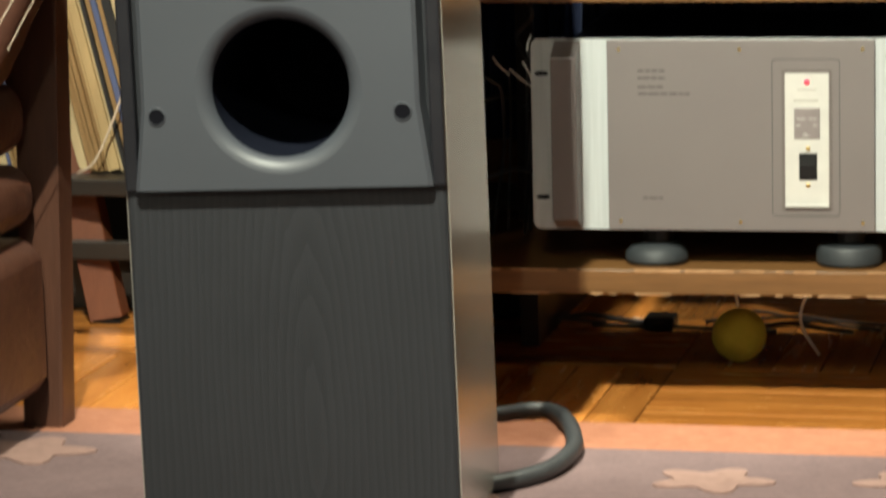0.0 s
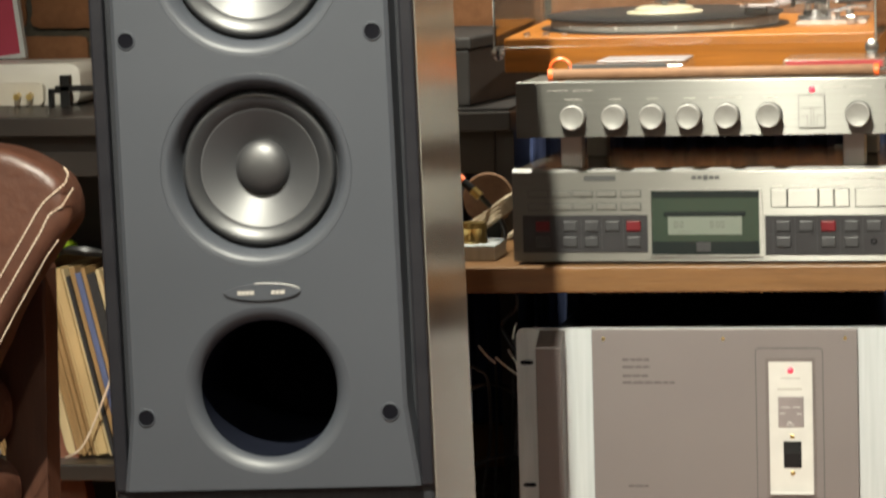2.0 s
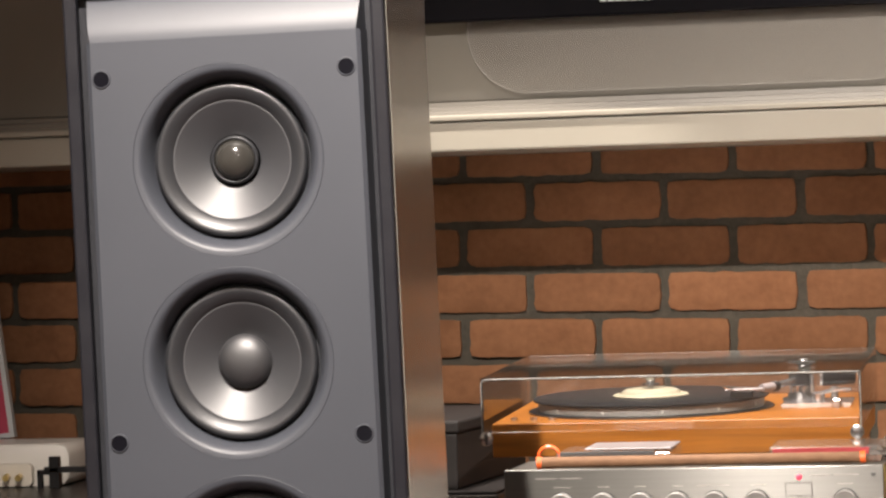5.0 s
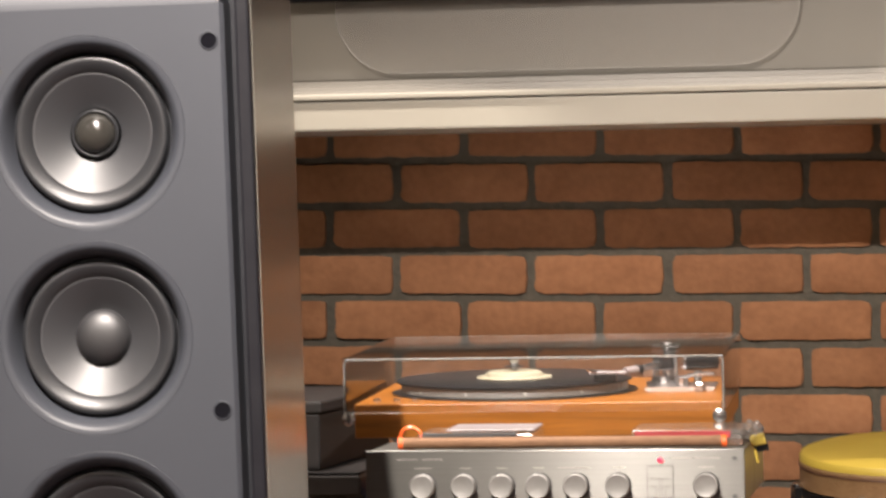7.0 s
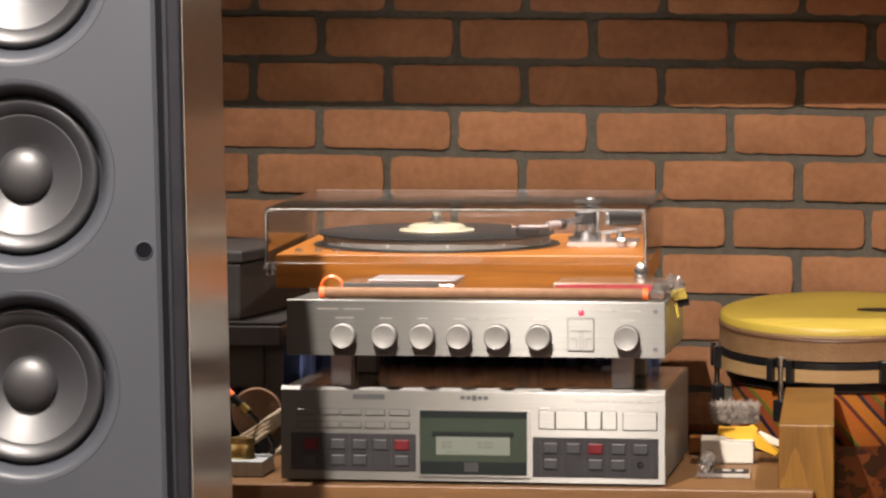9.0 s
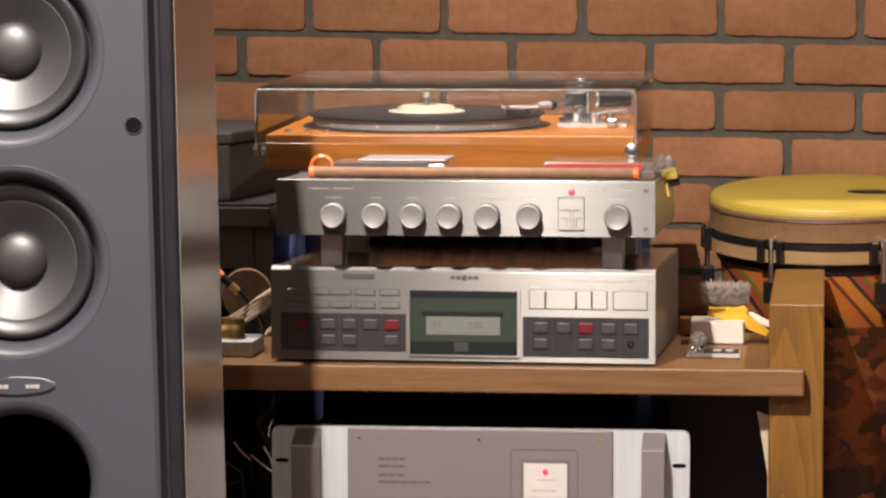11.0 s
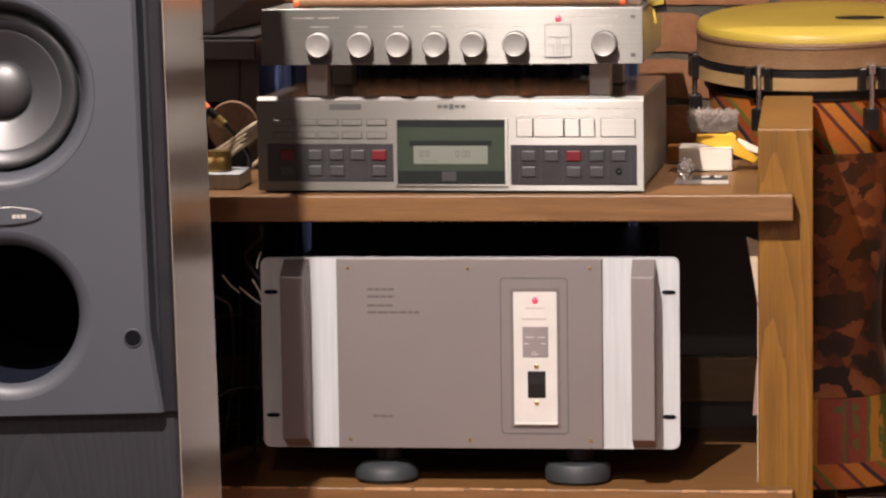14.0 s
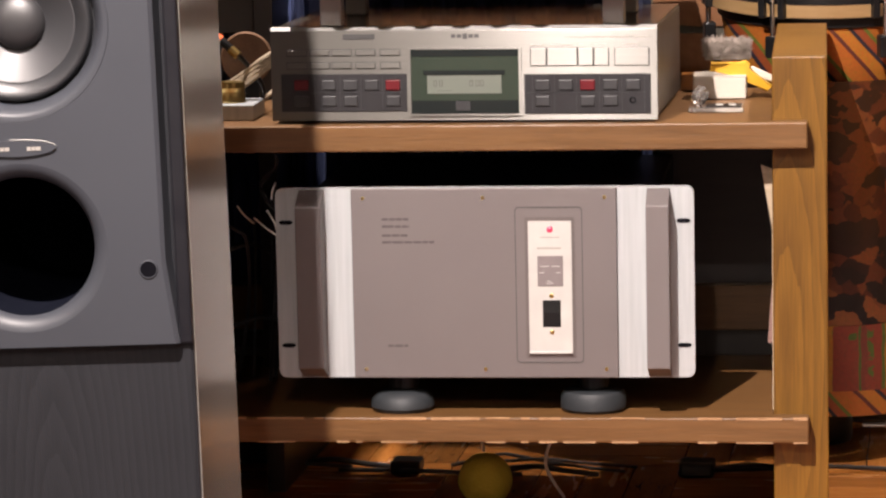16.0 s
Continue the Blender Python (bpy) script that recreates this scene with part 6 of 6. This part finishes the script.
part("seam", tube([(BX + BR * 1.006 * math.sin(t) * math.cos(0.5 * math.sin(2 * t)), BY - BR * 1.006 * math.cos(t) * math.cos(0.5 * math.sin(2 * t)), ZF + BR + BR * 1.006 * math.sin(0.5 * math.sin(2 * t))) for t in [math.pi * (k / 24 - 0.5) for k in range(25)]], 0.0007, 5, 2), M_BALL, ball)
hose = thing("speaker_cable", "thick dark grey speaker cable curling on the floor", "cable", (-0.2, -0.2, ZF))
part("sheath", tube([(-0.40, -0.10, -0.016), (-0.32, -0.15, -0.016), (-0.268, -0.150, -0.016), (-0.234, -0.122, -0.016), (-0.205, -0.124, -0.015), (-0.178, -0.176, -0.012), (-0.156, -0.245, -0.0115), (-0.142, -0.330, -0.0115), (-0.160, -0.43, -0.0115), (-0.24, -0.52, -0.0115)], 0.0098, 12), M_CABLE, hose, smooth=True)
random.seed(12)
for k in range(9):
    x = -0.24 + 0.062 * k + random.uniform(-0.02, 0.02)
    y = random.uniform(0.40, 0.455)
    x2 = x + random.uniform(0.08, 0.26) * random.choice((-1, 1))
    top = random.uniform(0.008, 0.024)
    pts = [(x, y, ZF + 0.0025), (x * 0.7 + x2 * 0.3, y - 0.01, ZF + top * 0.6), ((x + x2) / 2, y - 0.02, ZF + top), (x * 0.25 + x2 * 0.75, y + 0.01, ZF + top * 0.4), (x2, y + 0.015, ZF + 0.0025)]
    cb = thing("loose_wire", "thin dark wire lying in loops on the floor under the rack", "wire", pts[0], "wires under the rack")
    part("lead", tube(pts, random.choice((0.0022, 0.0030, 0.0036)), 8), M_CABLE, cb, smooth=True)
for pts in ([(0.02, 0.10, 0.1040), (-0.015, 0.13, 0.088), (-0.030, 0.17, 0.070), (-0.034, 0.21, 0.046)], [(0.10, 0.18, 0.1040), (0.072, 0.20, 0.090), (0.050, 0.22, 0.060), (0.040, 0.24, 0.020), (0.060, 0.26, -0.024)]):
    cb = thing("loose_wire", "thin pale wire hanging under the rack", "wire", pts[0], "wires under the rack")
    part("lead", tube(pts, 0.0020, 8), M_CLEARCBL, cb, smooth=True)
adapters = ((-0.165, 0.040, 0.018), (0.215, 0.045, 0.020))
for x, w, h in adapters:
    pa = thing("power_adapter", "small black power adapter on the floor under the rack", "adapter", (x, 0.42, ZF), "adapters under the rack")
    part("body", box(x - w / 2, x + w / 2, 0.40, 0.44, ZF, ZF + h, 0.004), M_BLKMETAL, pa)

# ---- rug ----
rug = thing("rug", "faded purple rug with a salmon border and floral motifs", "rug", (0, -2.0, 0))
part("field", box(-1.9, 1.9, -4.2, -0.2655, ZF, ZF + 0.006, 0.002, 1), M_RUG, rug)
part("border", box(-2.0, 2.0, -0.265, -0.140, ZF, ZF + 0.0055, 0.002, 1), M_RUGEDGE, rug, "salmon woven border")
random.seed(4)
fr = bmesh.new()
x = -1.99
while x < 1.99:
    l = random.uniform(0.006, 0.014)
    merge(fr, tube([(x, -0.141, ZF + 0.0028), (x + random.uniform(-0.006, 0.006), -0.141 + l, ZF + 0.0016)], 0.0015, 4, 1))
    x += random.uniform(0.006, 0.010)
part("fringe", fr, M_RUGEDGE, rug, "short woven fringe", kind="stuff")
for cx, cy, s in ((0.022, -0.398, 1.03), (0.231, -0.383, 0.93), (-0.76, -0.362, 1.24), (-1.00, -0.517, 1.03), (-0.244, -0.517, 0.93)):
    pts = []
    for k in range(48):
        t = 2 * math.pi * k / 48
        r = 0.042 * s * (1 + 0.28 * math.cos(5 * t + cx * 9))
        pts.append((cx + 1.25 * r * math.cos(t), cy + r * math.sin(t)))
    m = bmesh.new()
    a = [m.verts.new((x, y, ZF + 0.0082)) for x, y in pts]
    b = [m.verts.new((x, y, ZF + 0.0062)) for x, y in pts]
    m.faces.new(a)
    for k in range(48):
        m.faces.new((a[k], a[(k + 1) % 48], b[(k + 1) % 48], b[k]))
    part("motif", m, M_RUGMOTIF, rug, "pale pink floral motif")

# ---- bricks of the chimney wall ----
random.seed(7)
PITCH, COURSE, BW, BH = 0.1935, 0.0650, 0.1810, 0.0535
TILT_W = radians(0.75)
brick_meshes = []
for k in range(8):
    bm = bmesh.new()
    nx, nz = 14, 5
    grid = []
    for i in range(nx + 1):
        col = []
        for j in range(nz + 1):
            u, w = i / nx - 0.5, j / nz - 0.5
            e = noise.noise(Vector((u * 7 + k * 9, w * 4, k * 3.3))) * 0.0022
            x = u * BW + (noise.noise(Vector((w * 5, k * 5, 2.0))) * 0.0025 if i in (0, nx) else 0)
            z = w * BH + (noise.noise(Vector((u * 9, k * 7, 5.0))) * 0.0022 if j in (0, nz) else 0)
            if i in (0, nx) and j in (0, nz):
                x, z = x * 0.975, z * 0.92
            edge = i in (0, nx) or j in (0, nz)
            y = -0.008 + e * 0.7 + (0.0028 if edge else 0.0)
            col.append(bm.verts.new((x, y, z)))
        grid.append(col)
    for i in range(nx):
        for j in range(nz):
            bm.faces.new((grid[i][j], grid[i + 1][j], grid[i + 1][j + 1], grid[i][j + 1]))
    rim = [grid[i][0] for i in range(nx)] + [grid[nx][j] for j in range(nz)] + [grid[i][nz] for i in range(nx, 0, -1)] + [grid[0][j] for j in range(nz, 0, -1)]
    back = [bm.verts.new((v.co.x * 1.01, 0.006, v.co.z * 1.02)) for v in rim]
    for i in range(len(rim)):
        j = (i + 1) % len(rim)
        bm.faces.new((rim[i], rim[j], back[j], back[i]))
    bmesh.ops.recalc_face_normals(bm, faces=bm.faces)
    me = bpy.data.meshes.new("brick")
    bm.to_mesh(me)
    bm.free()
    me.materials.append(M_BRICK)
    for p in me.polygons:
        p.use_smooth = True
    me.set_sharp_from_angle(angle=radians(50))
    brick_meshes.append(me)
ZJ, XJ = 0.8745, -0.164     # middle of one course, and one of its upright joints
for row in range(-8, 5):
    for col in range(-8, 7):
        x = XJ + PITCH * (col + 0.5 + (0.5 if row % 2 else 0.0))
        z = ZJ + COURSE * row
        if -1.75 < x < 1.2:
            ob = new("brick", random.choice(brick_meshes))
            ob.parent = wall_north
            c = Matrix.Rotation(TILT_W, 4, "Y") @ Vector((x, 0, z - ZJ))
            ob.matrix_basis = Matrix.Translation((c.x + random.uniform(-0.0015, 0.0015), YW + 0.006 + random.uniform(-0.0015, 0.0015), ZJ + c.z + random.uniform(-0.001, 0.001))) @ Matrix.Rotation(TILT_W + random.uniform(-0.008, 0.008), 4, "Y")

# ---- parquet blocks ----
random.seed(3)
floor_ob = bpy.data.objects["floor"]
L, B = 0.30, 0.06
block = bpy.data.meshes.new("parquet_block")
bm = box(-L / 2 + 0.0007, L / 2 - 0.0007, -B / 2 + 0.0007, B / 2 - 0.0007, -0.0079, 0.0, 0.0008, 1)
bm.to_mesh(block)
bm.free()
block.materials.append(M_PARQUET)
rest = bmesh.new()
for i in range(-9, 9):
    for j in range(-17, 4):
        cx, cy = i * L + 0.04, j * L + 0.03
        if not (X0 - 0.1 < cx < X1 + 0.1 and YB - 0.1 < cy < YW):
            continue
        for k in range(5):
            off = (k - 2) * B
            along = (i + j) % 2 == 0
            px, py = (cx, cy + off) if along else (cx + off, cy)
            near = -1.15 < px < 0.75 and -0.36 < py < 0.75
            if near:
                ob = new("parquet_block", block)
                ob.parent = floor_ob
                ob.matrix_basis = Matrix.Translation((px, py, ZF + random.uniform(-0.0006, 0.0))) @ Matrix.Rotation(0 if along else radians(90), 4, "Z")
            else:
                hx, hy = (L / 2, B / 2) if along else (B / 2, L / 2)
                box(px - hx + 0.0007, px + hx - 0.0007, py - hy + 0.0007, py + hy - 0.0007, ZF - 0.0079, ZF - 0.0003, bm=rest)
ob = part("parquet_rest", rest, M_PARQUET, None, "", False, "stuff")
ob.parent = floor_ob
